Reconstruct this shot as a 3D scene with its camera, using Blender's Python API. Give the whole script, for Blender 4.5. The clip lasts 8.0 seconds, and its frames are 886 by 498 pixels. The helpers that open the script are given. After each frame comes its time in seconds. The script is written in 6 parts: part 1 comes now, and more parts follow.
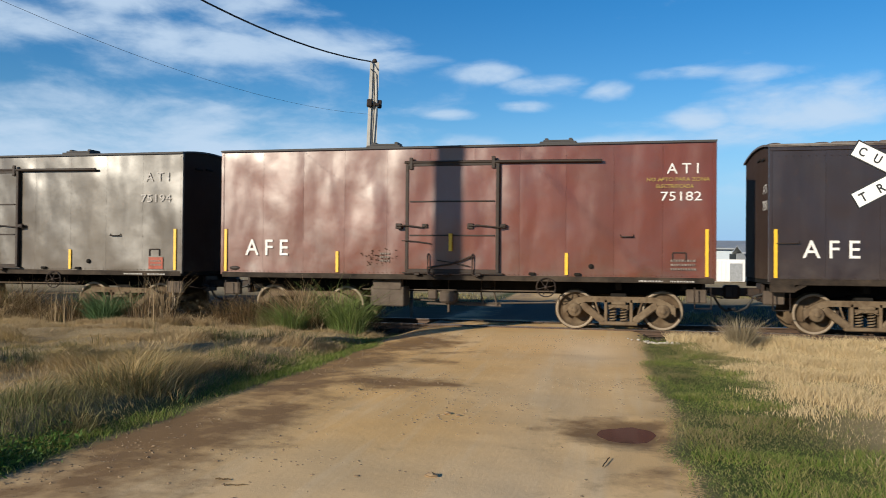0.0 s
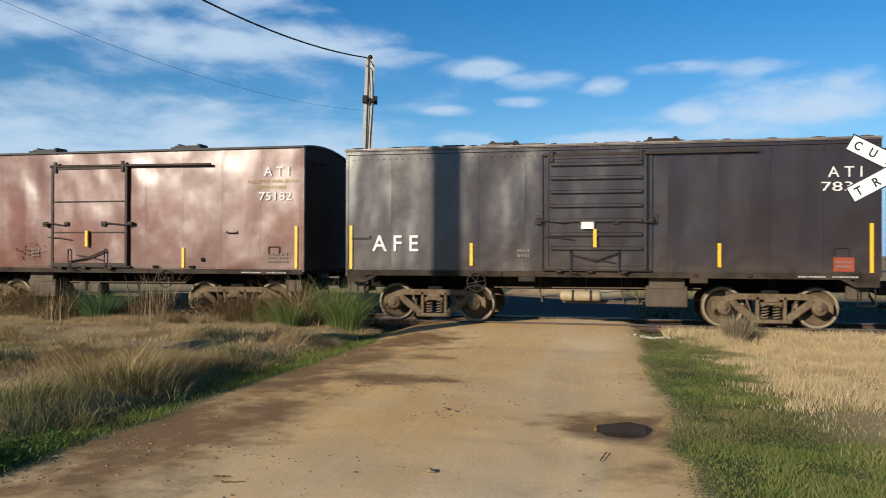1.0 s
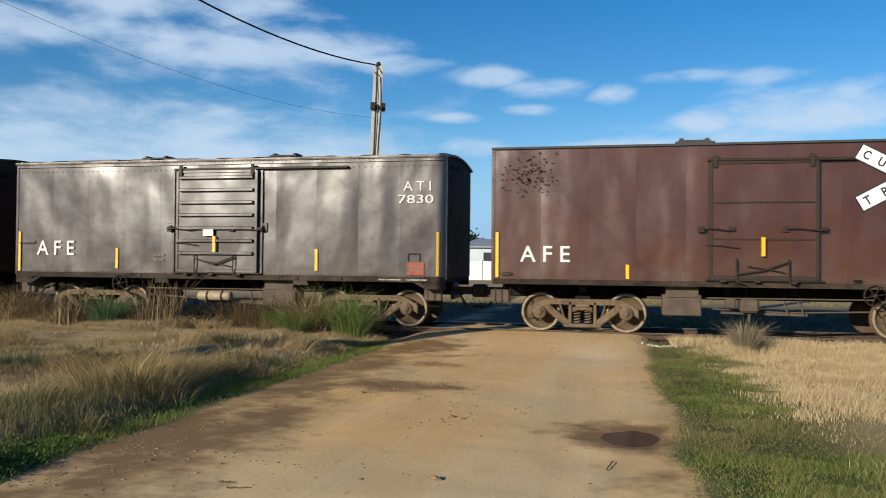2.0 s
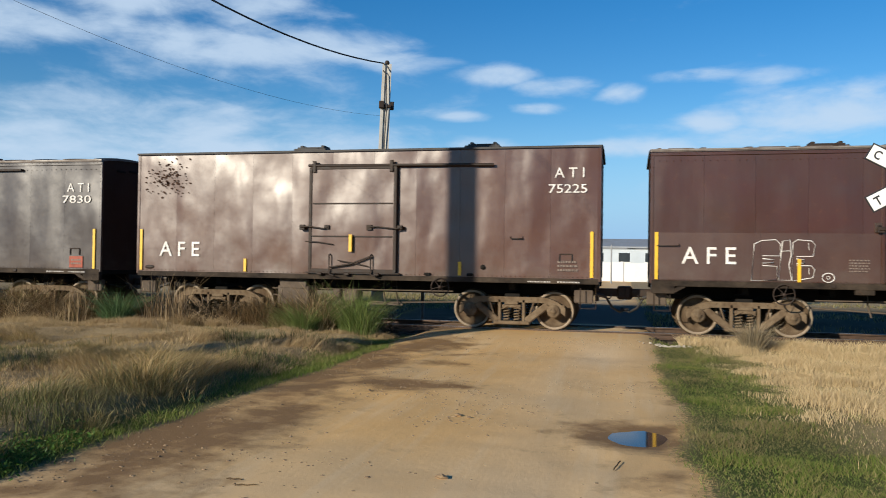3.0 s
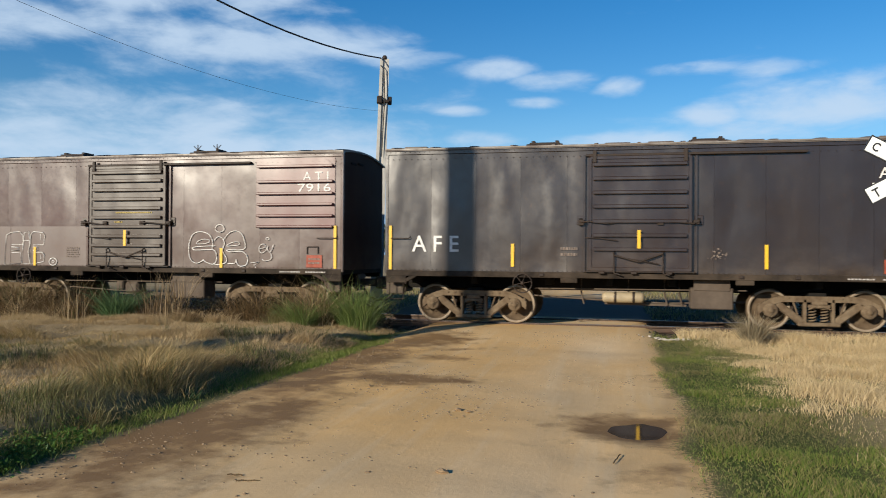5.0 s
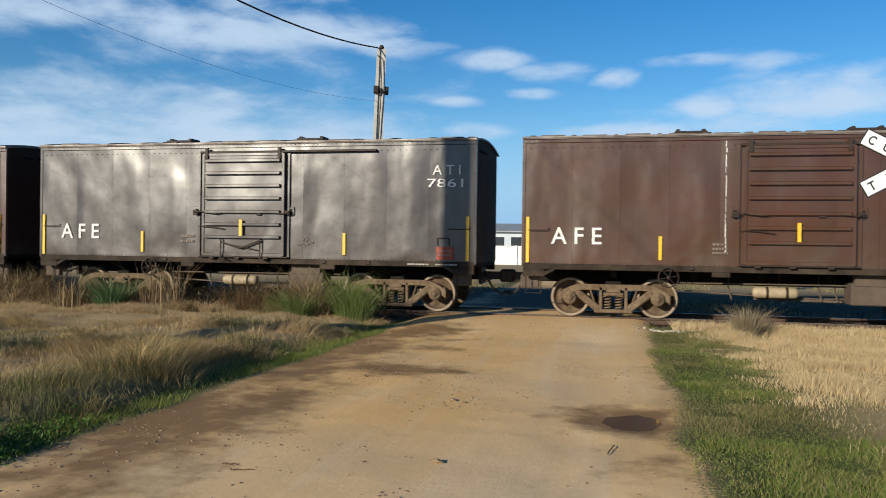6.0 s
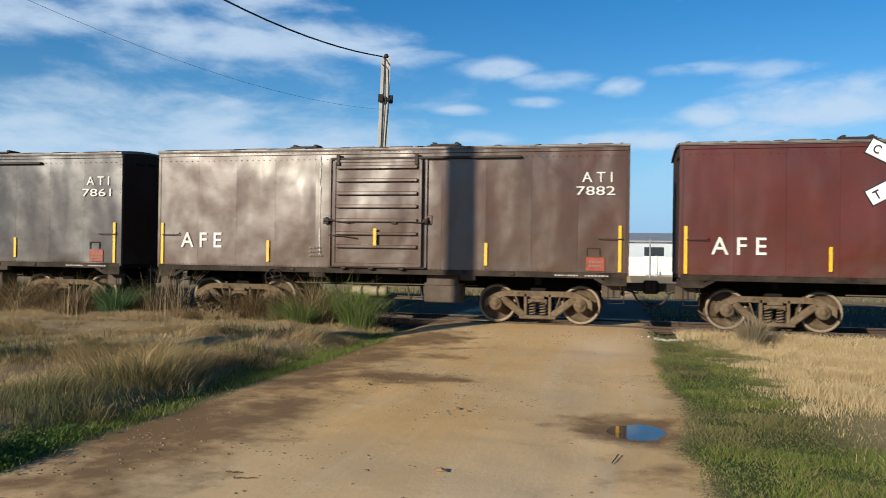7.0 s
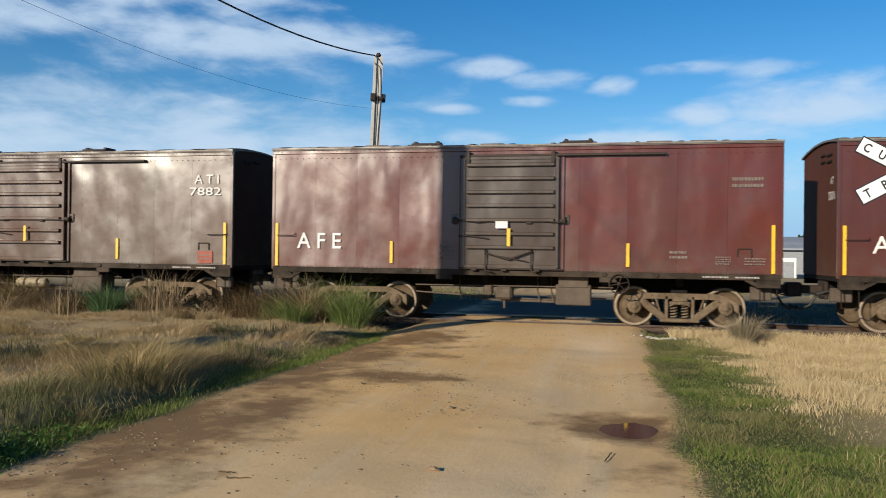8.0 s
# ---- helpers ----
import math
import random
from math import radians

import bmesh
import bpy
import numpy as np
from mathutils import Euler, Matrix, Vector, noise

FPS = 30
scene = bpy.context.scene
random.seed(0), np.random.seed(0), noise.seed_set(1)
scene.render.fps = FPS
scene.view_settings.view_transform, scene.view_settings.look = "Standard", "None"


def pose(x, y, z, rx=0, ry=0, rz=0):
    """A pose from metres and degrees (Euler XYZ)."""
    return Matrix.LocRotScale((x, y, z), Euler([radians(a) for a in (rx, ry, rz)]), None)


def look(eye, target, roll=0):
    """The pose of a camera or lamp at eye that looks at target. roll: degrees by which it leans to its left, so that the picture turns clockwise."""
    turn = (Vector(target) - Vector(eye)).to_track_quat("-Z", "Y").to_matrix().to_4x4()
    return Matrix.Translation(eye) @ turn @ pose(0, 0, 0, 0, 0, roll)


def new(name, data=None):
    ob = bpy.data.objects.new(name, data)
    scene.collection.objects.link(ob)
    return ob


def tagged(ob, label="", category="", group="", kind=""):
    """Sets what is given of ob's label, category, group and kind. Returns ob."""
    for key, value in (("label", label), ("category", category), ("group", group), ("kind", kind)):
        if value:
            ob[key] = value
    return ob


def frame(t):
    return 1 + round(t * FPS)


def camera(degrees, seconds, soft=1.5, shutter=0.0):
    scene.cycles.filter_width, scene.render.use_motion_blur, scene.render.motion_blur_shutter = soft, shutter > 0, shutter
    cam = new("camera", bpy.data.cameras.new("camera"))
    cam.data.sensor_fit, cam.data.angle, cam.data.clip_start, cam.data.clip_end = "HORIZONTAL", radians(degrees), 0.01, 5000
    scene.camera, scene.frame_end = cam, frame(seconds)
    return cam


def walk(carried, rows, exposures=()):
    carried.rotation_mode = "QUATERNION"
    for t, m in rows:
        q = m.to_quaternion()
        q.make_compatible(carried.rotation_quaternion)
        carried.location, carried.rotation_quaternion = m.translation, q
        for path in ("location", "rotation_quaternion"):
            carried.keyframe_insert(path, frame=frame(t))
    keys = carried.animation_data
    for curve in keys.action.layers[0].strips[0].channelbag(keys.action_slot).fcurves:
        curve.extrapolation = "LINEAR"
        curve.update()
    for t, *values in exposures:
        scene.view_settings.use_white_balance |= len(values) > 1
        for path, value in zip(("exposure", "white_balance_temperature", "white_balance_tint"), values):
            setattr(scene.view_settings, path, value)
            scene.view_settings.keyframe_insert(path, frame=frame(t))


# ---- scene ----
import collections
# World: X along the track (to the right of the crossing), Y across it, away from the camera; z = 0 is the road.
cam = camera(59.2, 8.0, soft=0.95, shutter=0.1)
EYE = (3.62, -16.61, 1.67)
TURNS = [  # seconds, yaw, pitch, roll
    (0.0, 12.30, 0.66, -0.50), (0.5, 12.36, 0.16, -0.38), (1.0, 12.05, 0.37, -0.20), (1.5, 12.61, 0.63, -0.59),
    (1.7, 12.40, 0.73, -0.48), (2.8, 13.27, 1.15, -0.81), (3.0, 13.13, 0.78, -0.81), (3.5, 13.02, 0.55, -0.40), (4.0, 12.87, 0.60, -0.36),
    (4.5, 12.93, 0.46, -0.35), (4.7, 13.13, 0.42, -0.38), (5.8, 12.66, 0.27, -0.70), (6.0, 12.76, -0.28, -0.76), (6.5, 13.25, 0.48, -0.86), (7.0, 13.06, 0.32, -0.85),
    (7.5, 12.94, 0.32, -1.03), (8.0, 12.53, 0.26, -0.75)]
walk(cam, [(t, pose(*EYE, 90 + pitch, roll, yaw)) for t, yaw, pitch, roll in TURNS])
scene.view_settings.exposure = 0.24

# ---- light: low afternoon sun behind the camera and to its left, broken cloud ----
SUN_ELEV, SUN_SIDE = 18.0, 30.0  # degrees; side: to the left of the track's normal
to_sun = Vector((-math.sin(radians(SUN_SIDE)) * math.cos(radians(SUN_ELEV)),
                 -math.cos(radians(SUN_SIDE)) * math.cos(radians(SUN_ELEV)), math.sin(radians(SUN_ELEV))))
sun = new("sun", bpy.data.lights.new("sun", "SUN"))
sun.data.energy, sun.data.angle, sun.data.color = 5.0, radians(0.55), (1.0, 0.90, 0.73)
sun.matrix_world = look(to_sun * 60, (0, 0, 0))


def sky_world():
    w = bpy.data.worlds.new("sky")
    scene.world = w
    w.use_nodes = True
    nt = w.node_tree
    nt.nodes.clear()
    N, Lk = nt.nodes.new, nt.links.new
    out, bg = N("ShaderNodeOutputWorld"), N("ShaderNodeBackground")
    sky = N("ShaderNodeTexSky")
    sky.sky_type, sky.sun_disc = "NISHITA", False
    sky.sun_elevation = radians(SUN_ELEV)
    sky.sun_rotation = math.atan2(to_sun.x, to_sun.y)
    sky.air_density, sky.dust_density, sky.ozone_density = 1.0, 0.1, 3.0
    bg.inputs["Strength"].default_value = 0.081
    co = N("ShaderNodeTexCoord")
    sep = N("ShaderNodeSeparateXYZ")
    Lk(co.outputs["Generated"], sep.inputs[0])

    def m(op, a, b=0.0, c=0.0):
        n = N("ShaderNodeMath")
        n.operation = op
        for i, v in enumerate((a, b, c)):
            if isinstance(v, (int, float)):
                n.inputs[i].default_value = v
            else:
                Lk(v, n.inputs[i])
        return n.outputs[0]

    def ramp(v, a, b):
        n = N("ShaderNodeMapRange")
        n.interpolation_type = "SMOOTHSTEP"
        Lk(v, n.inputs[0])
        n.inputs[1].default_value, n.inputs[2].default_value = a, b
        return n.outputs[0]
    # azimuth (radians, to the right of the track's normal) and elevation of the direction
    az = m("ARCTAN2", sep.outputs[0], sep.outputs[1])
    el = m("ARCSINE", sep.outputs[2])
    vec = N("ShaderNodeCombineXYZ")
    Lk(m("MULTIPLY", az, 1.0), vec.inputs[0])
    Lk(m("MULTIPLY", el, 2.8), vec.inputs[1])

    def fbm(scale, detail, dist, seed):
        n = N("ShaderNodeTexNoise")
        n.noise_dimensions = "4D"
        Lk(vec.outputs[0], n.inputs["Vector"])
        n.inputs["W"].default_value = seed
        n.inputs["Scale"].default_value, n.inputs["Detail"].default_value = scale, detail
        n.inputs["Roughness"].default_value, n.inputs["Distortion"].default_value = 0.58, dist
        return n.outputs["Fac"]
    fine, wisp = fbm(11.0, 8, 0.35, 3.1), fbm(4.2, 7, 0.7, 1.4)
    # banks of cloud: azimuth, elevation, half width, half height, weight
    total = None
    for a0, e0, wa, we, wt in CLOUDS:
        da = m("DIVIDE", m("SUBTRACT", az, radians(a0)), radians(wa))
        de = m("DIVIDE", m("SUBTRACT", el, radians(e0)), radians(we))
        d2 = m("ADD", m("MULTIPLY", da, da), m("MULTIPLY", de, de))
        b = m("MULTIPLY", m("EXPONENT", m("MULTIPLY", m("POWER", d2, 1.4), -1.0)), wt)
        total = b if total is None else m("MAXIMUM", total, b)
    # scattered cloud over the rest of the sky
    away = ramp(m("ABSOLUTE", m("ADD", az, 0.2)), 0.7, 1.3)
    total = m("ADD", total, m("MULTIPLY", away, 0.12))
    detail = m("ADD", m("MULTIPLY", fine, 1.1), m("MULTIPLY", wisp, 0.9))
    cover = ramp(m("ADD", total, m("MULTIPLY", m("SUBTRACT", detail, 1.0), 1.7)), 0.16, 1.25)
    cover = m("MULTIPLY", cover, 0.84)
    haze = m("MULTIPLY", ramp(el, 0.20, 0.0), 0.9)
    mix = N("ShaderNodeMix")
    mix.data_type = "RGBA"
    Lk(cover, mix.inputs["Factor"])
    hsv = N("ShaderNodeHueSaturation")
    hsv.inputs["Saturation"].default_value = 1.38
    hsv.inputs["Hue"].default_value = 0.505
    # the zenith is deeper than the low sky
    Lk(m("SUBTRACT", 1.27, m("MULTIPLY", ramp(el, 0.33, 1.1), 0.62)), hsv.inputs["Value"])
    Lk(sky.outputs[0], hsv.inputs["Color"])
    hz = N("ShaderNodeMix")
    hz.data_type = "RGBA"
    Lk(haze, hz.inputs["Factor"])
    Lk(hsv.outputs[0], hz.inputs["A"])
    hz.inputs["B"].default_value = (2.6, 5.2, 9.0, 1)
    Lk(hz.outputs["Result"], mix.inputs["A"])
    mix.inputs["B"].default_value = (6.0, 7.5, 9.3, 1)
    Lk(mix.outputs["Result"], bg.inputs["Color"])
    Lk(bg.outputs[0], out.inputs[0])


CLOUDS = [
    (-36.0, 5.6, 20.0, 5.8, 1.0), (-20.5, 6.6, 8.5, 4.0, 0.95), (-44.0, 14.6, 8.0, 1.8, 0.95), (-36.5, 17.8, 8.0, 2.2, 1.1), (-34.0, 15.0, 16.0, 4.5, 0.55),
    (-30.5, 14.6, 10.0, 1.7, 1.0), (-22.5, 15.2, 7.0, 1.5, 0.92), (-16.0, 14.2, 4.5, 0.85, 0.85), (-26.5, 17.8, 3.5, 1.2, 0.7), (-42.0, 19.6, 6.0, 1.4, 0.8),
    (-9.0, 13.4, 4.2, 0.85, 0.95), (-4.8, 12.6, 3.6, 0.85, 1.05), (-0.2, 12.0, 2.0, 0.85, 1.08), (4.2, 12.9, 3.8, 0.65, 0.85), (-6.4, 11.0, 2.2, 0.5, 0.92),
    (-11.8, 10.4, 2.4, 0.5, 0.88), (13.0, 10.2, 6.0, 2.0, 1.0), (6.0, 9.8, 2.2, 1.1, 0.85), (8.5, 8.4, 5.0, 1.1, 0.75), (10.0, 12.6, 3.4, 0.6, 0.75),
    (-0.5, 8.2, 6.5, 0.7, 0.88), (-10.5, 8.3, 4.0, 0.8, 0.8), (12.0, 5.5, 9.0, 1.6, 0.5)]
sky_world()


# ---- materials ----
def nodes_of(name):
    mat = bpy.data.materials.new(name)
    mat.use_nodes = True
    nt = mat.node_tree
    return mat, nt, nt.nodes["Principled BSDF"]


def noise_node(nt, scale, detail=4.0, rough=0.55, stretch=None, dist=0.0):
    co = nt.nodes.new("ShaderNodeTexCoord")
    out = co.outputs["Object"]
    if stretch:
        mp = nt.nodes.new("ShaderNodeMapping")
        mp.inputs["Scale"].default_value = stretch
        nt.links.new(out, mp.inputs["Vector"])
        out = mp.outputs[0]
    n = nt.nodes.new("ShaderNodeTexNoise")
    n.inputs["Scale"].default_value, n.inputs["Detail"].default_value = scale, detail
    n.inputs["Roughness"].default_value, n.inputs["Distortion"].default_value = rough, dist
    nt.links.new(out, n.inputs["Vector"])
    return n.outputs["Fac"]


def span(nt, v, a, b, lo=0.0, hi=1.0):
    n = nt.nodes.new("ShaderNodeMapRange")
    nt.links.new(v, n.inputs[0])
    for i, x in enumerate((a, b, lo, hi)):
        n.inputs[i + 1].default_value = x
    return n.outputs[0]


def blend(nt, fac, a, b, mode="MIX"):
    n = nt.nodes.new("ShaderNodeMix")
    n.data_type, n.blend_type = "RGBA", mode
    for sock, v in (("Factor", fac), ("A", a), ("B", b)):
        if isinstance(v, (int, float)):
            n.inputs[sock].default_value = v
        elif isinstance(v, tuple):
            n.inputs[sock].default_value = (*v, 1)
        else:
            nt.links.new(v, n.inputs[sock])
    return n.outputs["Result"]


def bump(nt, bsdf, heights):
    """heights: (value, strength, distance) one over the other."""
    last = None
    for v, s, d in heights:
        b = nt.nodes.new("ShaderNodeBump")
        b.inputs["Strength"].default_value, b.inputs["Distance"].default_value = s, d
        nt.links.new(v, b.inputs["Height"])
        if last:
            nt.links.new(last, b.inputs["Normal"])
        last = b.outputs[0]
    nt.links.new(last, bsdf.inputs["Normal"])


def plain(name, col, col2=None, scale=6.0, rough=0.7, metal=0.0, grain=60.0, relief=0.15, spec=0.5):
    """A surface with stains at one scale and grain at another."""
    mat, nt, p = nodes_of(name)
    col2 = col2 or tuple(c * 0.6 for c in col)
    a = noise_node(nt, scale, 5, 0.6)
    g = noise_node(nt, grain, 3)
    c = blend(nt, span(nt, a, 0.35, 0.68), col, col2)
    c = blend(nt, span(nt, g, 0.3, 0.7, 0.0, 0.35), c, tuple(x * 0.65 for x in col))
    nt.links.new(c, p.inputs["Base Color"])
    nt.links.new(span(nt, a, 0.3, 0.7, rough - 0.08, min(1.0, rough + 0.12)), p.inputs["Roughness"])
    p.inputs["Metallic"].default_value = metal
    p.inputs["Specular IOR Level"].default_value = spec
    bump(nt, p, [(g, relief, 0.004)])
    return mat


def paint(name, col, faded, rust=0.35, rough=0.37, dents=0.35, gloss=0.80, coat=0.18):
    """Old enamel on steel sheet: chalked patches, run-down streaks, rust freckles and chips, wavy sheet."""
    mat, nt, p = nodes_of(name)
    big = noise_node(nt, 0.55, 5, 0.62)
    cloudy = noise_node(nt, 1.7, 5, 0.65, (1.0, 1.0, 1.5))
    streak = noise_node(nt, 1.0, 6, 0.65, (3.4, 3.4, 0.22))
    run = noise_node(nt, 1.0, 4, 0.6, (16.0, 16.0, 0.7))
    fine = noise_node(nt, 45, 4)
    spot = noise_node(nt, 7.0, 7, 0.75)
    chip = noise_node(nt, 26.0, 4, 0.7)
    chalk = tuple(0.72 * x + 0.28 * sum(faded) / 3 + 0.006 for x in faded)
    c = blend(nt, span(nt, big, 0.38, 0.62), col, faded)
    c = blend(nt, span(nt, cloudy, 0.48, 0.72, 0.0, 0.5), c, chalk)
    c = blend(nt, span(nt, streak, 0.52, 0.74, 0.0, 0.30), c, tuple(x * 0.55 for x in col))
    c = blend(nt, span(nt, run, 0.56, 0.76, 0.0, 0.22), c, tuple(x * 1.3 + 0.008 for x in chalk))
    c = blend(nt, span(nt, spot, 0.60, 0.72, 0.0, rust), c, (0.15, 0.06, 0.026))
    c = blend(nt, span(nt, chip, 0.70, 0.74, 0.0, rust * 1.2), c, (0.045, 0.024, 0.015))
    c = blend(nt, span(nt, fine, 0.35, 0.7, 0.0, 0.22), c, tuple(x * 0.5 for x in col))
    # road dust thrown on the lowest part
    co = nt.nodes.new("ShaderNodeTexCoord")
    sep = nt.nodes.new("ShaderNodeSeparateXYZ")
    nt.links.new(co.outputs["Object"], sep.inputs[0])
    dust = nt.nodes.new("ShaderNodeMath")
    dust.operation = "MULTIPLY"
    nt.links.new(span(nt, sep.outputs[2], 1.75, 1.05, 0.0, 0.55), dust.inputs[0])
    nt.links.new(span(nt, cloudy, 0.35, 0.65), dust.inputs[1])
    c = blend(nt, dust.outputs[0], c, (0.10, 0.072, 0.050))
    nt.links.new(c, p.inputs["Base Color"])
    r = blend(nt, span(nt, spot, 0.4, 0.7), (rough - 0.02,) * 3, (rough + 0.05,) * 3)
    nt.links.new(r, p.inputs["Roughness"])
    p.inputs["Specular IOR Level"].default_value = gloss
    cw = nt.nodes.new("ShaderNodeMath")
    cw.operation = "MULTIPLY"
    nt.links.new(span(nt, spot, 0.66, 0.52), cw.inputs[0])
    cw.inputs[1].default_value = coat
    nt.links.new(cw.outputs[0], p.inputs["Coat Weight"])
    p.inputs["Coat Roughness"].default_value = max(0.2, rough - 0.03)
    wave = noise_node(nt, 1.0, 1.5, 0.4, (1.2, 1.2, 0.7), 0.15)
    ding = noise_node(nt, 3.2, 2.0, 0.5)
    bump(nt, p, [(wave, dents * 1.7, 0.10), (ding, dents * 0.12, 0.03), (spot, 0.03, 0.003), (fine, 0.05, 0.0015)])
    return mat


def blades_mat(name, cols, rough=0.65):
    mat, nt, p = nodes_of(name)
    geo = nt.nodes.new("ShaderNodeNewGeometry")
    ramp = nt.nodes.new("ShaderNodeValToRGB")
    while len(ramp.color_ramp.elements) < len(cols):
        ramp.color_ramp.elements.new(0.5)
    for i, (e, c) in enumerate(zip(ramp.color_ramp.elements, cols)):
        e.position, e.color = i / (len(cols) - 1), (*c, 1)
    nt.links.new(geo.outputs["Random Per Island"], ramp.inputs[0])
    patch = noise_node(nt, 0.9, 3)
    c = blend(nt, span(nt, patch, 0.4, 0.65, 0.0, 0.55), ramp.outputs[0], cols[0])
    nt.links.new(c, p.inputs["Base Color"])
    p.inputs["Roughness"].default_value = rough
    p.inputs["Specular IOR Level"].default_value = 0.25
    # thin leaves let some light through
    thin, both = nt.nodes.new("ShaderNodeBsdfTranslucent"), nt.nodes.new("ShaderNodeMixShader")
    nt.links.new(c, thin.inputs["Color"])
    both.inputs[0].default_value = 0.28
    nt.links.new(p.outputs[0], both.inputs[1])
    nt.links.new(thin.outputs[0], both.inputs[2])
    nt.links.new(both.outputs[0], nt.nodes["Material Output"].inputs["Surface"])
    return mat


def ground_mat():
    mat, nt, p = nodes_of("earth_and_thatch")

    def attr(n):
        a = nt.nodes.new("ShaderNodeAttribute")
        a.attribute_name = n
        return a.outputs["Fac"]
    big, mid = noise_node(nt, 0.35, 5, 0.6), noise_node(nt, 2.2, 6, 0.65)
    fine, grit = noise_node(nt, 28, 5, 0.65), noise_node(nt, 130, 3)
    rut = noise_node(nt, 1.0, 4, 0.6, (3.2, 0.22, 1.0))
    dirt = blend(nt, span(nt, big, 0.38, 0.62), (0.67, 0.425, 0.180), (0.62, 0.425, 0.215))
    dirt = blend(nt, span(nt, rut, 0.52, 0.72, 0.0, 0.6), dirt, (0.67, 0.52, 0.32))
    dirt = blend(nt, span(nt, mid, 0.55, 0.75, 0.0, 0.3), dirt, (0.42, 0.275, 0.14))
    dirt = blend(nt, span(nt, fine, 0.58, 0.74, 0.0, 0.40), dirt, (0.36, 0.235, 0.125))
    dirt = blend(nt, span(nt, grit, 0.62, 0.72, 0.0, 0.5), dirt, (0.58, 0.47, 0.34))
    dirt = blend(nt, attr("worn"), dirt, (0.72, 0.565, 0.375))
    damp_dark = nt.nodes.new("ShaderNodeMath")
    damp_dark.operation = "ADD"
    nt.links.new(attr("damp_dark"), damp_dark.inputs[0])
    nt.links.new(span(nt, mid, 0.3, 0.7, -0.34, 0.34), damp_dark.inputs[1])
    # dirt blackened behind the track: the train's shade put into the colour
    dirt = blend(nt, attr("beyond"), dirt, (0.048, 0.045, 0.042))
    wet = span(nt, damp_dark.outputs[0], 0.25, 0.75)
    dirt = blend(nt, wet, dirt, (0.25, 0.152, 0.070))
    thatch = blend(nt, span(nt, mid, 0.35, 0.65), (0.33, 0.25, 0.14), (0.20, 0.15, 0.08))
    thatch = blend(nt, span(nt, fine, 0.4, 0.65), thatch, (0.38, 0.30, 0.18))
    thatch = blend(nt, attr("lush"), thatch, (0.055, 0.075, 0.022))
    # the same painted shade on the thatch under and behind the train
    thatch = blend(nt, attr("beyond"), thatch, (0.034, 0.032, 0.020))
    edge = nt.nodes.new("ShaderNodeMath")
    edge.operation = "ADD"
    nt.links.new(attr("road"), edge.inputs[0])
    nt.links.new(span(nt, fine, 0.3, 0.7, -0.3, 0.3), edge.inputs[1])
    road = span(nt, edge.outputs[0], 0.38, 0.62)
    nt.links.new(blend(nt, road, thatch, dirt), p.inputs["Base Color"])
    nt.links.new(span(nt, wet, 0.0, 1.0, 0.92, 0.6), p.inputs["Roughness"])
    p.inputs["Specular IOR Level"].default_value = 0.12
    bump(nt, p, [(mid, 0.25, 0.03), (rut, 0.2, 0.02), (fine, 0.28, 0.008), (grit, 0.35, 0.004)])
    return mat


M_GROUND = ground_mat()
M_DRY = blades_mat("dry_grass_blades", [(0.429, 0.305, 0.137), (0.338, 0.240, 0.098), (0.559, 0.423, 0.215), (0.208, 0.159, 0.065), (0.403, 0.280, 0.124)])
M_STRAW = blades_mat("straw_blades", [(0.606, 0.467, 0.266), (0.707, 0.568, 0.342), (0.481, 0.354, 0.177), (0.657, 0.518, 0.316)])
M_GREEN = blades_mat("green_blades", [(0.124, 0.189, 0.029), (0.189, 0.247, 0.049), (0.091, 0.150, 0.023), (0.312, 0.286, 0.098), (0.416, 0.338, 0.156)])
M_OLIVE = blades_mat("tired_green_blades", [(0.190, 0.173, 0.067), (0.267, 0.223, 0.100), (0.100, 0.123, 0.039), (0.358, 0.279, 0.144), (0.301, 0.234, 0.123)])
M_REED = blades_mat("reed_blades", [(0.156, 0.228, 0.054), (0.216, 0.276, 0.084), (0.108, 0.168, 0.042), (0.360, 0.336, 0.144)])
M_BLUEREED = blades_mat("bluish_reed_blades", [(0.09, 0.16, 0.06), (0.13, 0.21, 0.09), (0.07, 0.12, 0.045)])
M_WEED = blades_mat("dead_weed_stalks", [(0.125, 0.074, 0.031), (0.213, 0.132, 0.057), (0.056, 0.036, 0.019), (0.275, 0.186, 0.088), (0.088, 0.066, 0.026)])
M_STALK = blades_mat("bleached_stalks", [(0.240, 0.162, 0.084), (0.384, 0.300, 0.180), (0.144, 0.090, 0.046)])
# scrub tones near black, the shade among the weeds painted in
M_SCRUB = blades_mat("shade_dark_scrub_leaves", [(0.021, 0.017, 0.008), (0.036, 0.027, 0.012), (0.015, 0.018, 0.007), (0.054, 0.036, 0.017)])
M_PALE = blades_mat("pale_matted_blades", [(0.468, 0.345, 0.189), (0.377, 0.267, 0.137), (0.559, 0.436, 0.260), (0.273, 0.189, 0.091)])
M_TUFTGREEN = blades_mat("dark_olive_blades", [(0.102, 0.114, 0.038), (0.144, 0.144, 0.054), (0.066, 0.078, 0.026), (0.204, 0.180, 0.078)])
M_GREENLEAF = blades_mat("broad_green_leaves", [(0.055, 0.12, 0.02), (0.085, 0.17, 0.03), (0.04, 0.085, 0.016), (0.11, 0.18, 0.045)], 0.5)
M_TUSSOCK = blades_mat("grey_tussock", [(0.27, 0.22, 0.14), (0.38, 0.31, 0.20), (0.18, 0.15, 0.09)])
M_STONE = plain("pale_stone", (0.55, 0.50, 0.42), (0.38, 0.33, 0.26), 12, 0.9)
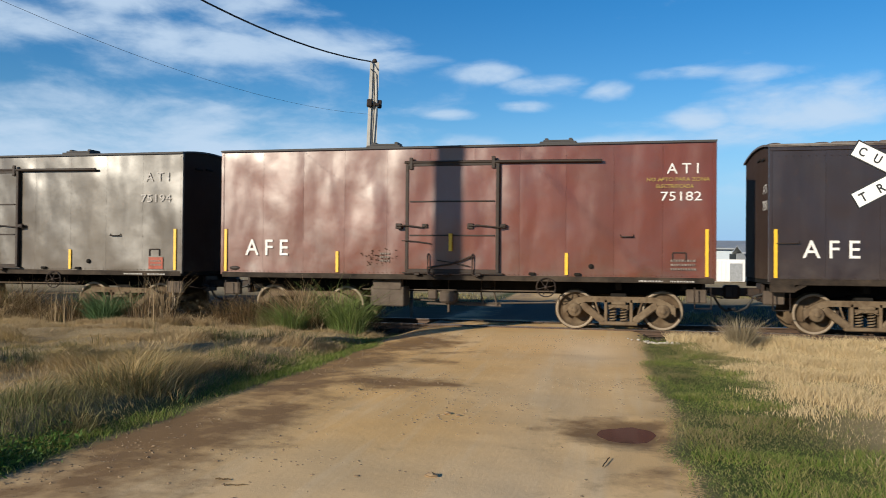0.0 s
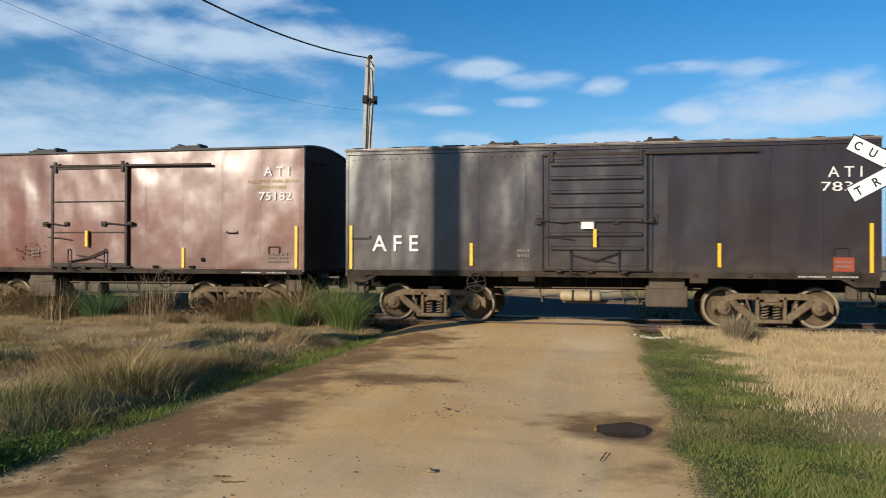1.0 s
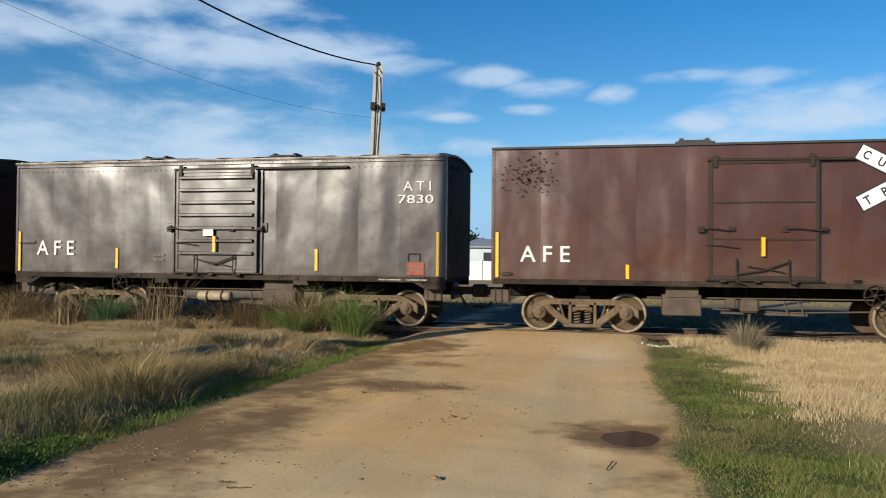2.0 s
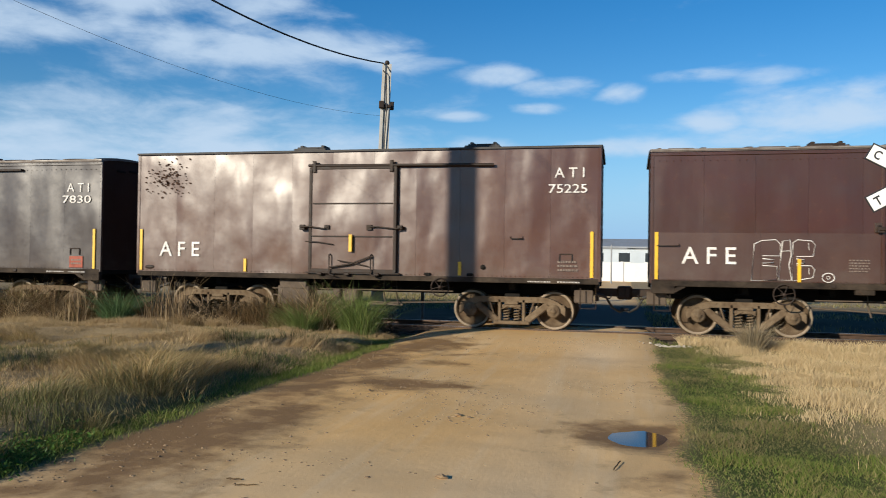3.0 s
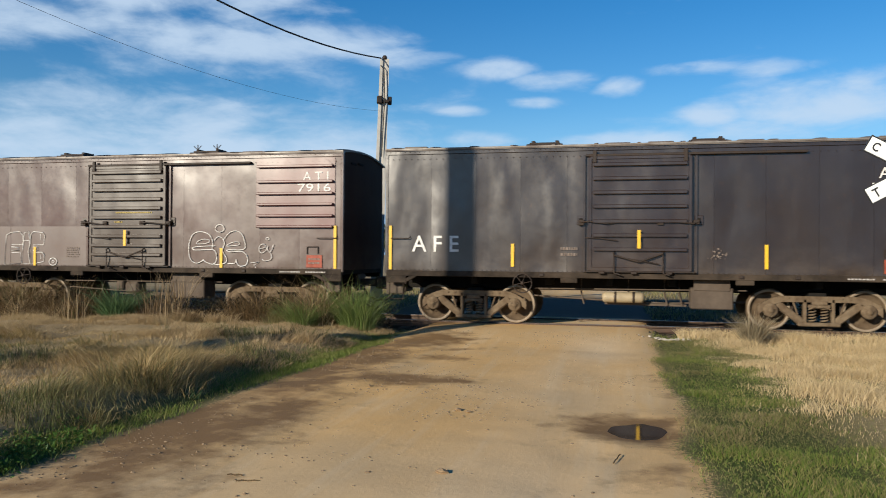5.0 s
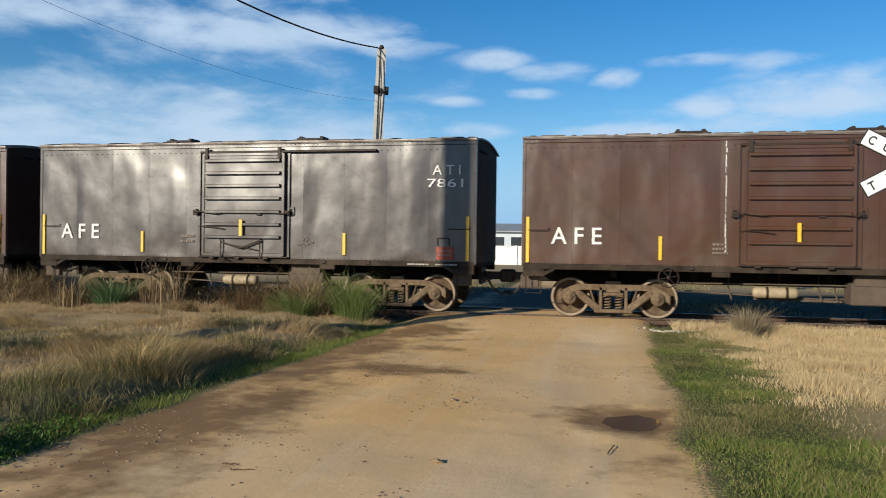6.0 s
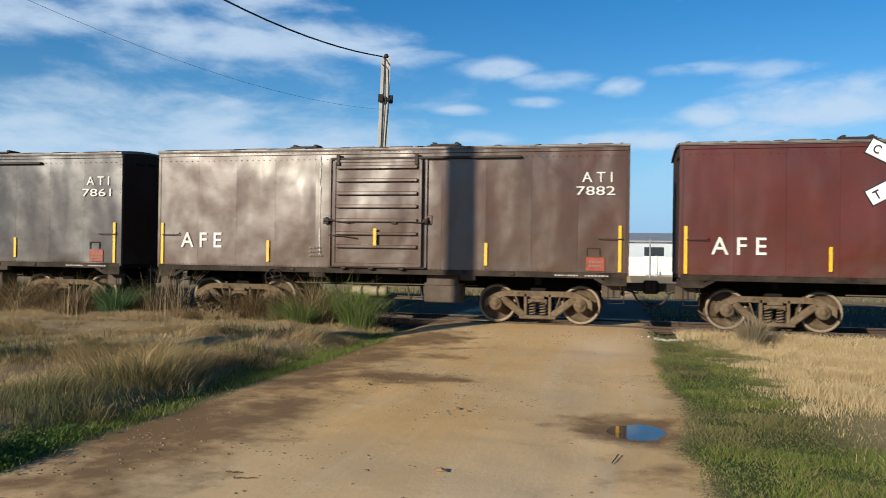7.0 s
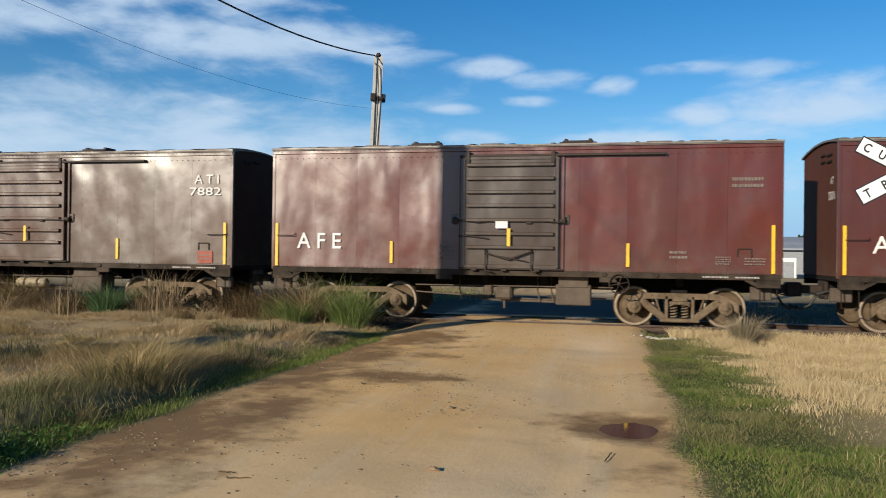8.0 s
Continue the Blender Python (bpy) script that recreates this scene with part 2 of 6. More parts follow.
M_CLOD = plain("earth_clod", (0.22, 0.15, 0.085), (0.32, 0.23, 0.14), 9, 0.95)
M_BALLAST = plain("ballast_stone", (0.055, 0.046, 0.038), (0.09, 0.072, 0.055), 8, 0.95, spec=0.15)
M_RAIL = plain("rail_steel", (0.091, 0.052, 0.032), (0.056, 0.035, 0.025), 8, 0.6, 0.3)
M_RAILTOP = plain("worn_rail_head", (0.30, 0.28, 0.26), (0.20, 0.17, 0.15), 3, 0.45, 0.8)
M_SLEEPER = plain("old_sleeper_wood", (0.07, 0.05, 0.035), (0.11, 0.085, 0.06), 5, 0.9)
M_DUSTY = plain("dusty_bogie_steel", (0.185, 0.135, 0.085), (0.085, 0.055, 0.033), 5, 0.85, 0.0, 40, 0.25, 0.2)
M_WHEEL = plain("dusty_wheel_steel", (0.140, 0.100, 0.061), (0.064, 0.039, 0.023), 4, 0.8, 0.0, 35, 0.2, 0.2)
M_TREAD = plain("worn_wheel_rim", (0.30, 0.235, 0.165), (0.20, 0.15, 0.10), 6, 0.6, 0.1)
M_DARK = plain("grimy_black_iron", (0.012, 0.011, 0.010), (0.020, 0.017, 0.014), 6, 0.85, spec=0.12)
M_IRON = plain("dark_brown_iron", (0.024, 0.018, 0.015), (0.045, 0.026, 0.016), 14, 0.6, spec=0.3)
M_GREYBOX = plain("dusty_grey_brown_steel", (0.102, 0.074, 0.051), (0.068, 0.048, 0.035), 4, 0.8)
M_TANK = plain("cream_tank_paint", (0.40, 0.32, 0.20), (0.28, 0.22, 0.14), 5, 0.6)
M_RUBBER = plain("black_rubber_hose", (0.02, 0.02, 0.02), (0.035, 0.032, 0.03), 9, 0.6)
M_YELLOW = plain("yellow_strip", (0.85, 0.50, 0.02), (0.70, 0.40, 0.03), 9, 0.45, 0.0, 80, 0.05)
M_WHITE = plain("worn_white_lettering", (0.80, 0.78, 0.74), (0.62, 0.57, 0.52), 14, 0.6, 0.0, 90, 0.05)
M_OCHRE = plain("faded_yellow_lettering", (0.413, 0.300, 0.053), (0.300, 0.210, 0.060), 14, 0.6)
M_ORANGE = plain("orange_red_notice", (0.34, 0.055, 0.02), (0.20, 0.04, 0.02), 9, 0.6)
M_FADED = plain("faded_white_print", (0.46, 0.43, 0.40), (0.30, 0.26, 0.23), 25, 0.6)
M_STENCIL = plain("faint_grey_stencil", (0.22, 0.175, 0.145), (0.13, 0.09, 0.07), 20, 0.7)
M_RUST = plain("bare_rust", (0.060, 0.030, 0.018), (0.035, 0.020, 0.014), 20, 0.85, spec=0.15)
M_ROOFDARK = plain("tarred_roof", (0.035, 0.032, 0.032), (0.06, 0.055, 0.05), 4, 0.7)
M_ROOFGREY = plain("weathered_roof_sheet", (0.15, 0.12, 0.10), (0.085, 0.06, 0.05), 3, 0.55)
M_ROOFEDGE = plain("sunlit_worn_edge", (0.26, 0.235, 0.21), (0.10, 0.07, 0.055), 3, 0.5, 0.2)
M_CONCRETE = plain("pole_concrete", (0.52, 0.50, 0.46), (0.40, 0.38, 0.34), 5, 0.85)
M_SIGN = plain("white_sign_board", (0.82, 0.82, 0.80), (0.74, 0.74, 0.72), 6, 0.5, 0.0, 60, 0.03)
M_BLACK = plain("black_sign_paint", (0.02, 0.02, 0.022), (0.03, 0.03, 0.03), 9, 0.5)
M_SIGNBACK = plain("grey_sign_back", (0.30, 0.31, 0.32), (0.22, 0.23, 0.24), 7, 0.6)
M_WALLWHITE = plain("white_wall_paint", (0.80, 0.79, 0.77), (0.70, 0.68, 0.65), 0.7, 0.8)
M_WALLBLUE = plain("pale_blue_cladding", (0.52, 0.58, 0.63), (0.44, 0.50, 0.55), 0.7, 0.7)
M_SHEET = plain("grey_roof_sheet", (0.30, 0.32, 0.35), (0.24, 0.26, 0.28), 0.8, 0.6)
M_GLASSDARK = plain("dark_window_glass", (0.03, 0.035, 0.04), (0.04, 0.05, 0.055), 1.0, 0.15)
M_LEAF = blades_mat("far_tree_leaves", [(0.03, 0.045, 0.018), (0.05, 0.065, 0.025), (0.022, 0.034, 0.014)])
M_BARK = plain("tree_bark", (0.09, 0.07, 0.05), (0.06, 0.045, 0.035), 6, 0.9)


def water_mat():
    mat, nt, p = nodes_of("puddle_water")
    p.inputs["Base Color"].default_value = (0.05, 0.034, 0.020, 1)
    p.inputs["Roughness"].default_value = 0.05
    p.inputs["IOR"].default_value = 1.33
    p.inputs["Specular IOR Level"].default_value = 0.7
    bump(nt, p, [(noise_node(nt, 9, 2), 0.02, 0.004)])
    return mat


M_WATER = water_mat()


# ---- mesh building ----
class Geo:
    """Collects faces of one part."""

    def __init__(self):
        self.v, self.f, self.s = [], [], []

    def add(self, verts, faces, smooth=False):
        n = len(self.v)
        self.v += [tuple(p) for p in verts]
        self.f += [tuple(n + i for i in f) for f in faces]
        self.s += [smooth] * len(faces)
        return self

    def convex(self, verts, faces):
        c = sum((Vector(p) for p in verts), Vector()) / len(verts)
        out = []
        for f in faces:
            a, b, d = (Vector(verts[i]) for i in f[:3])
            nrm, mid = (b - a).cross(d - a), sum((Vector(verts[i]) for i in f), Vector()) / len(f)
            out.append(f if nrm.dot(mid - c) > 0 else f[::-1])
        return self.add(verts, out)

    def box(self, x0, x1, y0, y1, z0, z1, c=0.008, m=None):
        """A box with chamfered edges."""
        h = [(x1 - x0) / 2, (y1 - y0) / 2, (z1 - z0) / 2]
        o = [(x0 + x1) / 2, (y0 + y1) / 2, (z0 + z1) / 2]
        c = min(c, min(h) * 0.45)
        corner = [(i & 1, i >> 1 & 1, i >> 2 & 1) for i in range(8)]
        v = []
        for k in corner:
            for a in range(3):
                v.append([o[j] + (1 if k[j] else -1) * (h[j] - (0 if j == a else c)) for j in range(3)])
        idx = {k: i for i, k in enumerate(corner)}
        f = []
        for a in range(3):
            b, d = (a + 1) % 3, (a + 2) % 3
            for s in (0, 1):
                q = []
                for sb, sd in ((0, 0), (1, 0), (1, 1), (0, 1)):
                    k = [0, 0, 0]
                    k[a], k[b], k[d] = s, sb, sd
                    q.append(idx[tuple(k)] * 3 + a)
                f.append(tuple(q))
            for sb, sd in ((0, 0), (1, 0), (1, 1), (0, 1)):
                k0, k1 = [0, 0, 0], [0, 0, 0]
                k0[a], k1[a] = 0, 1
                k0[b] = k1[b] = sb
                k0[d] = k1[d] = sd
                i0, i1 = idx[tuple(k0)] * 3, idx[tuple(k1)] * 3
                f.append((i0 + b, i1 + b, i1 + d, i0 + d))
        f += [(i * 3, i * 3 + 1, i * 3 + 2) for i in range(8)]
        if m is not None:
            v = [m @ Vector(p) for p in v]
        return self.convex(v, f)

    def bar(self, p0, p1, w, d, c=0.006):
        """A straight beam from p0 to p1, w thick in the plane of x and z, d thick across."""
        p0, p1 = Vector(p0), Vector(p1)
        ln = (p1 - p0).length
        q = (p1 - p0).to_track_quat("X", "Z").to_matrix().to_4x4()
        return self.box(-0.0, ln, -d / 2, d / 2, -w / 2, w / 2, c, Matrix.Translation(p0) @ q)

    def tube(self, pts, r, seg=8, close=False, caps=True):
        pts = [Vector(p) for p in pts]
        n = len(pts)
        rings, up = [], Vector((0.0123, 0.031, 1))
        for i, p in enumerate(pts):
            a = pts[(i - 1) % n] if (close or i) else p
            b = pts[(i + 1) % n] if (close or i < n - 1) else p
            t = (b - a).normalized()
            s = t.cross(up)
            if s.length < 0.05:
                s = t.cross(Vector((0, 1, 0)))
            s.normalize()
            u = s.cross(t)
            rings.append([p + r * (math.cos(2 * math.pi * k / seg) * s + math.sin(2 * math.pi * k / seg) * u) for k in range(seg)])
        v = [p for ring in rings for p in ring]
        f = []
        for i in range(n if close else n - 1):
            j = (i + 1) % n
            f += [(i * seg + k, i * seg + (k + 1) % seg, j * seg + (k + 1) % seg, j * seg + k) for k in range(seg)]
        self.add(v, f, True)
        if caps and not close:
            self.add(rings[0], [tuple(range(seg))[::-1]])
            self.add(rings[-1], [tuple(range(seg))])
        return self

    def lathe(self, profile, seg=32, m=None, smooth=True):
        """Turns (radius, y) pairs round the y axis."""
        v, f = [], []
        for r, y in profile:
            v += [(r * math.cos(2 * math.pi * k / seg), y, r * math.sin(2 * math.pi * k / seg)) for k in range(seg)]
        for i in range(len(profile) - 1):
            f += [(i * seg + k, (i + 1) * seg + k, (i + 1) * seg + (k + 1) % seg, i * seg + (k + 1) % seg) for k in range(seg)]
        if m is not None:
            v = [m @ Vector(p) for p in v]
        return self.add(v, f, smooth)

    def prism(self, outline, y0, y1, smooth=False):
        """An outline in x and z, pushed from y0 to y1."""
        n = len(outline)
        v = [(x, y0, z) for x, z in outline] + [(x, y1, z) for x, z in outline]
        self.add(v, [tuple(range(n)), tuple(range(n, 2 * n))[::-1]])
        return self.add(v, [(i, i + n, (i + 1) % n + n, (i + 1) % n) for i in range(n)], smooth)

    def mesh(self, name, mat):
        me = bpy.data.meshes.new(name)
        me.from_pydata(self.v, [], self.f)
        me.materials.append(mat)
        me.polygons.foreach_set("use_smooth", self.s)
        me.update()
        return me


def part(name, geo, mat, parent=None, label="", m=None):
    me = geo.mesh(name, mat) if isinstance(geo, Geo) else geo
    ob = new(name, me)
    if parent is not None:
        ob.parent = parent
    if m is not None:
        ob.matrix_basis = m
    return tagged(ob, label)


def thing(name, label, category, m=None, group="", kind=""):
    ob = new(name)
    ob.empty_display_size = 0.3
    if m is not None:
        ob.matrix_basis = m
    return tagged(ob, label, category, group, kind)


TEXTS = {}


def text_mesh(words, bold):
    """The letters as a mesh in a box of 1 by 1, standing in x and z, facing -y."""
    if (words, bold) not in TEXTS:
        cu = bpy.data.curves.new("letters", "FONT")
        cu.body, cu.size, cu.offset, cu.resolution_u = words, 1.0, bold, 3
        ob = bpy.data.objects.new("letters", cu)
        scene.collection.objects.link(ob)
        bpy.context.view_layer.update()
        me = bpy.data.meshes.new_from_object(ob.evaluated_get(bpy.context.evaluated_depsgraph_get()))
        bpy.data.objects.remove(ob)
        co = np.array([v.co[:] for v in me.vertices])
        lo, hi = co.min(0), co.max(0)
        verts = [((x - lo[0]) / (hi[0] - lo[0]), 0.0, (y - lo[1]) / (hi[1] - lo[1])) for x, y, _ in co]
        TEXTS[words, bold] = (verts, [tuple(p.vertices) for p in me.polygons])
        bpy.data.meshes.remove(me)
    return TEXTS[words, bold]


def letters_of(verts, faces):
    """The faces of a word, sorted into its letters from left to right."""
    near = list(range(len(verts)))

    def top(i):
        while near[i] != i:
            near[i] = near[near[i]]
            i = near[i]
        return i
    for f in faces:
        for i in f[1:]:
            near[top(i)] = top(f[0])
    sets = collections.defaultdict(list)
    for f in faces:
        sets[top(f[0])].append(f)
    return sorted(sets.values(), key=lambda fs: min(verts[i][0] for f in fs for i in f))


def lettering(words, x0, x1, z0, z1, y, mat, parent, label="", bold=0.02, m=None):
    v, f = text_mesh(words, bold)
    at = [(x0 + a * (x1 - x0), y, z0 + c * (z1 - z0)) for a, _, c in v]
    if z1 - z0 < 0.09:  # a line of print too small to pick apart
        return tagged(part("small_print", Geo().add(at, f), mat, parent, label, m), kind="stuff")
    for faces in letters_of(v, f):
        used = sorted({i for q in faces for i in q})
        nr = {i: k for k, i in enumerate(used)}
        part("letter", Geo().add([at[i] for i in used], [tuple(nr[i] for i in q) for q in faces]), mat, parent, label, m)


def bars(rows, x0, x1, z0, z1, y, mat, parent, seed=0, name="small_print"):
    """Lines of writing too small to read."""
    rnd, g, h = random.Random(seed), Geo(), (z1 - z0) / (2 * rows - 1)
    for r in range(rows):
        x = x0
        while x < x1 - 0.02:
            w = min(rnd.uniform(0.018, 0.06), x1 - x)
            g.box(x, x + w, y - 0.002, y + 0.002, z1 - h * (2 * r + 1), z1 - h * 2 * r, 0.0005)
            x += w + 0.016
    return tagged(part(name, g, mat, parent), kind="stuff")


# ---- the ground ----
ROAD_X, ROAD_HALF, TRACK_Y, RAIL_Z = 1.72, 2.5, 1.52, 0.16


def vnoise(x, y, scale, seed):
    """Smooth value noise in -1..1 on arrays."""
    x, y = np.asarray(x) * scale + seed * 17.3, np.asarray(y) * scale - seed * 9.1
    i, j = np.floor(x), np.floor(y)
    u, v = x - i, y - j
    u, v = u * u * (3 - 2 * u), v * v * (3 - 2 * v)

    def h(a, b):
        s = np.sin(a * 127.1 + b * 311.7 + seed * 74.7) * 43758.5453
        return (s - np.floor(s)) * 2 - 1
    return (h(i, j) * (1 - u) + h(i + 1, j) * u) * (1 - v) + (h(i, j + 1) * (1 - u) + h(i + 1, j + 1) * u) * v


def step(a, b, x):
    t = np.clip((np.asarray(x) - a) / (b - a), 0, 1)
    return t * t * (3 - 2 * t)


def road_mask(x, y):
    wob = 0.16 * vnoise(x * 0 + 3, y, 0.35, 5) + 0.10 * vnoise(x, y, 1.3, 6)
    d = np.abs(x - ROAD_X + 0.05 * vnoise(x * 0, y, 0.2, 8)) - ROAD_HALF + wob
    return 1 - step(-0.30, 0.30, d)


PUDDLE = (3.80, -8.95, 0.30, 0.36)


def height(x, y):
    x, y = np.asarray(x, float), np.asarray(y, float)
    r = road_mask(x, y)
    rough = 0.018 * vnoise(x, y, 1.4, 1) + 0.03 * vnoise(x, y, 0.4, 2)
    ruts = -0.02 * np.exp(-((x - 0.75) / 0.3) ** 2) - 0.018 * np.exp(-((x - 3.3) / 0.35) ** 2)
    road = 0.03 + rough * 0.55 + ruts + 0.004 * vnoise(x, y, 4.0, 3)
    hump = step(-3.2, 0.2, y) * (1 - step(2.6, 6.0, y))
    road = road + (0.125 - road) * hump
    left = step(-0.95, -1.65, x + 0.12 * vnoise(x, y, 0.9, 15)) * (1 - step(-2.2, -0.4, y)) * (0.15 + 0.03 * vnoise(x, y, 0.5, 4) + 0.05 * vnoise(x, y, 1.5, 16))
    field = 0.02 + 1.1 * rough + left
    bed = step(-0.7, 0.1, y) * (1 - step(2.7, 3.5, y))
    field = field * (1 - bed) + 0.0 * bed
    far = step(25, 60, np.hypot(x, y))
    z = (road * r + field * (1 - r)) * (1 - far)
    d = np.hypot((x - PUDDLE[0]) / 0.8, (y - PUDDLE[1]) / 1.0)
    bowl = np.minimum(0.030, -0.004 + 0.055 * d ** 2 + 0.006 * vnoise(x, y, 5.0, 77))
    return z + (bowl - z) * (1 - step(0.55, 1.0, d))


def grow(lo, hi, fine, limit):
    a = list(np.arange(lo, hi, fine)) + [hi]
    s = fine
    while a[-1] < limit:
        s *= 1.35
        a.append(a[-1] + s)
    s = fine
    while a[0] > -limit:
        s *= 1.35
        a.insert(0, a[0] - s)
    return np.array(a)


def sheet(name, verts, quads, mat, attrs):
    me = bpy.data.meshes.new(name)
    me.vertices.add(len(verts))
    me.vertices.foreach_set("co", verts.astype(np.float32).ravel())
    n, k = quads.shape
    me.loops.add(n * k)
    me.loops.foreach_set("vertex_index", quads.astype(np.int32).ravel())
    me.polygons.add(n)
    me.polygons.foreach_set("loop_start", np.arange(0, n * k, k, dtype=np.int32))
    me.update(calc_edges=True)
    me.polygons.foreach_set("use_smooth", np.ones(n, bool))
    for key, val in attrs.items():
        me.attributes.new(key, "FLOAT", "POINT").data.foreach_set("value", val.astype(np.float32).ravel())
    me.materials.append(mat)
    return new(name, me)


def build_ground():
    xs, ys = grow(-14, 12, 0.11, 1800), grow(-16.4, 7, 0.11, 1800)
    X, Y = np.meshgrid(xs, ys)
    Z = height(X, Y)
    r = road_mask(X, Y)
    damp_dark = np.zeros_like(X)
    # damp spots, and plain darker ones at the near left edge
    for cx, cy, rx, ry, a in ((3.72, -8.95, 0.75, 0.70, 1.0), (0.75, -6.7, 1.0, 0.55, 0.95), (1.35, -6.75, 0.55, 0.22, 1.0), (0.0, -2.2, 0.8, 1.3, 0.9), (0.55, -1.9, 0.5, 0.35, 0.85),
                              (0.0, -9.2, 0.75, 1.5, 0.75), (-0.15, -4.8, 0.55, 1.7, 0.80), (0.7, -4.4, 0.8, 0.35, 0.7), (-0.3, -7.2, 0.7, 1.6, 0.78), (-0.15, -11.4, 0.6, 1.1, 0.72),
                              (0.3, -12.2, 0.7, 0.9, 0.45), (3.95, -10.6, 0.5, 1.2, 0.42), (4.1, -6.4, 0.25, 1.8, 0.3), (0.9, -3.2, 0.6, 0.25, 0.6), (4.2, -12.6, 0.4, 1.2, 0.5)):
        damp_dark = np.maximum(damp_dark, a * np.exp(-((X - cx) / rx) ** 2 - ((Y - cy) / ry) ** 2))
    # a darker band along the foot of the bank, wider near the camera
    damp_dark = np.maximum(damp_dark, 0.86 * np.exp(-((X + 0.45) / (0.75 + 0.35 * step(-8.0, -11.0, Y))) ** 2) * (0.75 + 0.4 * vnoise(X, Y, 0.7, 9)))
    lush = np.where(X < ROAD_X, np.exp(-((X + 0.95) / 0.4) ** 2), (1 - step(-0.6, 0.8, X - 5.2 - 0.06 * (-Y)))) * (1 - r)
    ny, nx = X.shape
    i = (np.arange(ny - 1)[:, None] * nx + np.arange(nx - 1)[None]).ravel()
    quads = np.stack([i, i + 1, i + nx + 1, i + nx], 1)
    # 'beyond' masks the ground under and behind the train, darkened for its shade
    ob = sheet("ground", np.stack([X, Y, Z], -1).reshape(-1, 3), quads, M_GROUND, {"road": r, "damp_dark": damp_dark, "lush": lush, "worn": np.clip(0.75 * np.exp(-((X - 3.05) / 0.75) ** 2) * (0.6 + 0.5 * vnoise(X, Y * 0.4, 0.9, 10)) + 0.25 * step(-9.5, -12.0, Y), 0, 1), "beyond": step(-0.2, 0.5, Y) * np.where((X > -0.9) & (X < 4.3), step(2.6, 3.6, Y), 1.0) * (1 - step(13.0, 17.0, Y))})
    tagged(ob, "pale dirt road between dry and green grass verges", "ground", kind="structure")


build_ground()


def build_puddle():
    cx, cy, rx, ry = PUDDLE
    ring = []
    for k in range(48):
        a = 2 * math.pi * k / 48
        w = 1 + 0.13 * math.sin(2 * a + 0.6) + 0.07 * math.sin(5 * a)
        ring.append((cx + 1.6 * rx * w * math.cos(a), cy + 1.6 * ry * w * math.sin(a), 0.0015))
    g = Geo().add(ring, [tuple(range(48))])
    tagged(part("puddle", g, M_WATER), "small muddy puddle in a rut of the road", "puddle", kind="structure")


build_puddle()


# ---- plants ----
def blades(name, x, y, hgt, wid, lean, seed, mat, segs=2, z=None, droop=0.0, aim=None, stray=0.5):
    """Many grass blades as one mesh. lean: sideways reach over height; droop bends the tips down."""
    rng = np.random.default_rng(seed)
    n = len(x)
    z = height(x, y) - 0.01 if z is None else z
    a = rng.uniform(0, 2 * np.pi, n) if aim is None else aim + rng.normal(0, stray, n)
    f = rng.uniform(0, np.pi, n)
    reach = hgt * np.abs(lean)
    dx, dy = np.cos(a) * reach, np.sin(a) * reach
    wx, wy = np.cos(f) * wid / 2, np.sin(f) * wid / 2
    curl = 1.2 + rng.random(n)
    sag = droop * rng.uniform(0.3, 1.7, n)
    rows = []
    for k in range(segs + 1):
        t = k / segs
        s = t ** curl
        px, py = x + dx * s, y + dy * s
        pz = z + hgt * (t - sag * t ** 3)
        if k < segs:
            w = (1 - 0.55 * t)
            rows += [np.stack([px - wx * w, py - wy * w, pz], 1), np.stack([px + wx * w, py + wy * w, pz], 1)]
        else:
            rows += [np.stack([px, py, pz], 1)]
    nv = 2 * segs + 1
    verts = np.stack(rows, 1).reshape(-1, 3)
    tri = []
    for k in range(segs - 1):
        b = 2 * k
        tri += [(b, b + 1, b + 3), (b, b + 3, b + 2)]
    b = 2 * (segs - 1)
    tri += [(b, b + 1, b + 2)]
    tris = (np.arange(n)[:, None, None] * nv + np.array(tri)[None]).reshape(-1, 3)
    return sheet(name, verts, tris, mat, {})


def leaves(name, x, y, up, size, seed, mat):
    """Small pointed leaves at a height above the ground, turned every way."""
    rng = np.random.default_rng(seed)
    n = len(x)
    p = np.stack([x, y, height(x, y) + up], 1)
    a = rng.normal(0, 1, (n, 3))
    a *= (size / np.linalg.norm(a, axis=1))[:, None]
    b = np.cross(a, rng.normal(0, 1, (n, 3)))
    b *= (0.38 * size / np.linalg.norm(b, axis=1))[:, None]
    verts = np.stack([p - a, p + b, p + a, p - b], 1).reshape(-1, 3)
    return sheet(name, verts, np.arange(4 * n).reshape(-1, 4), mat, {})


def scatter(n, x0, x1, y0, y1, keep, seed):
    rng = np.random.default_rng(seed)
    x, y = rng.uniform(x0, x1, n), rng.uniform(y0, y1, n)
    k = rng.random(n) < keep(x, y)
    return x[k], y[k], rng


def view_left(x, y):
    """Thins the field out far to the side, where it is never close."""
    return np.where(x > 3.62 - (y + 16.61) * 1.0 - 1.0, 1.0, 0.10)


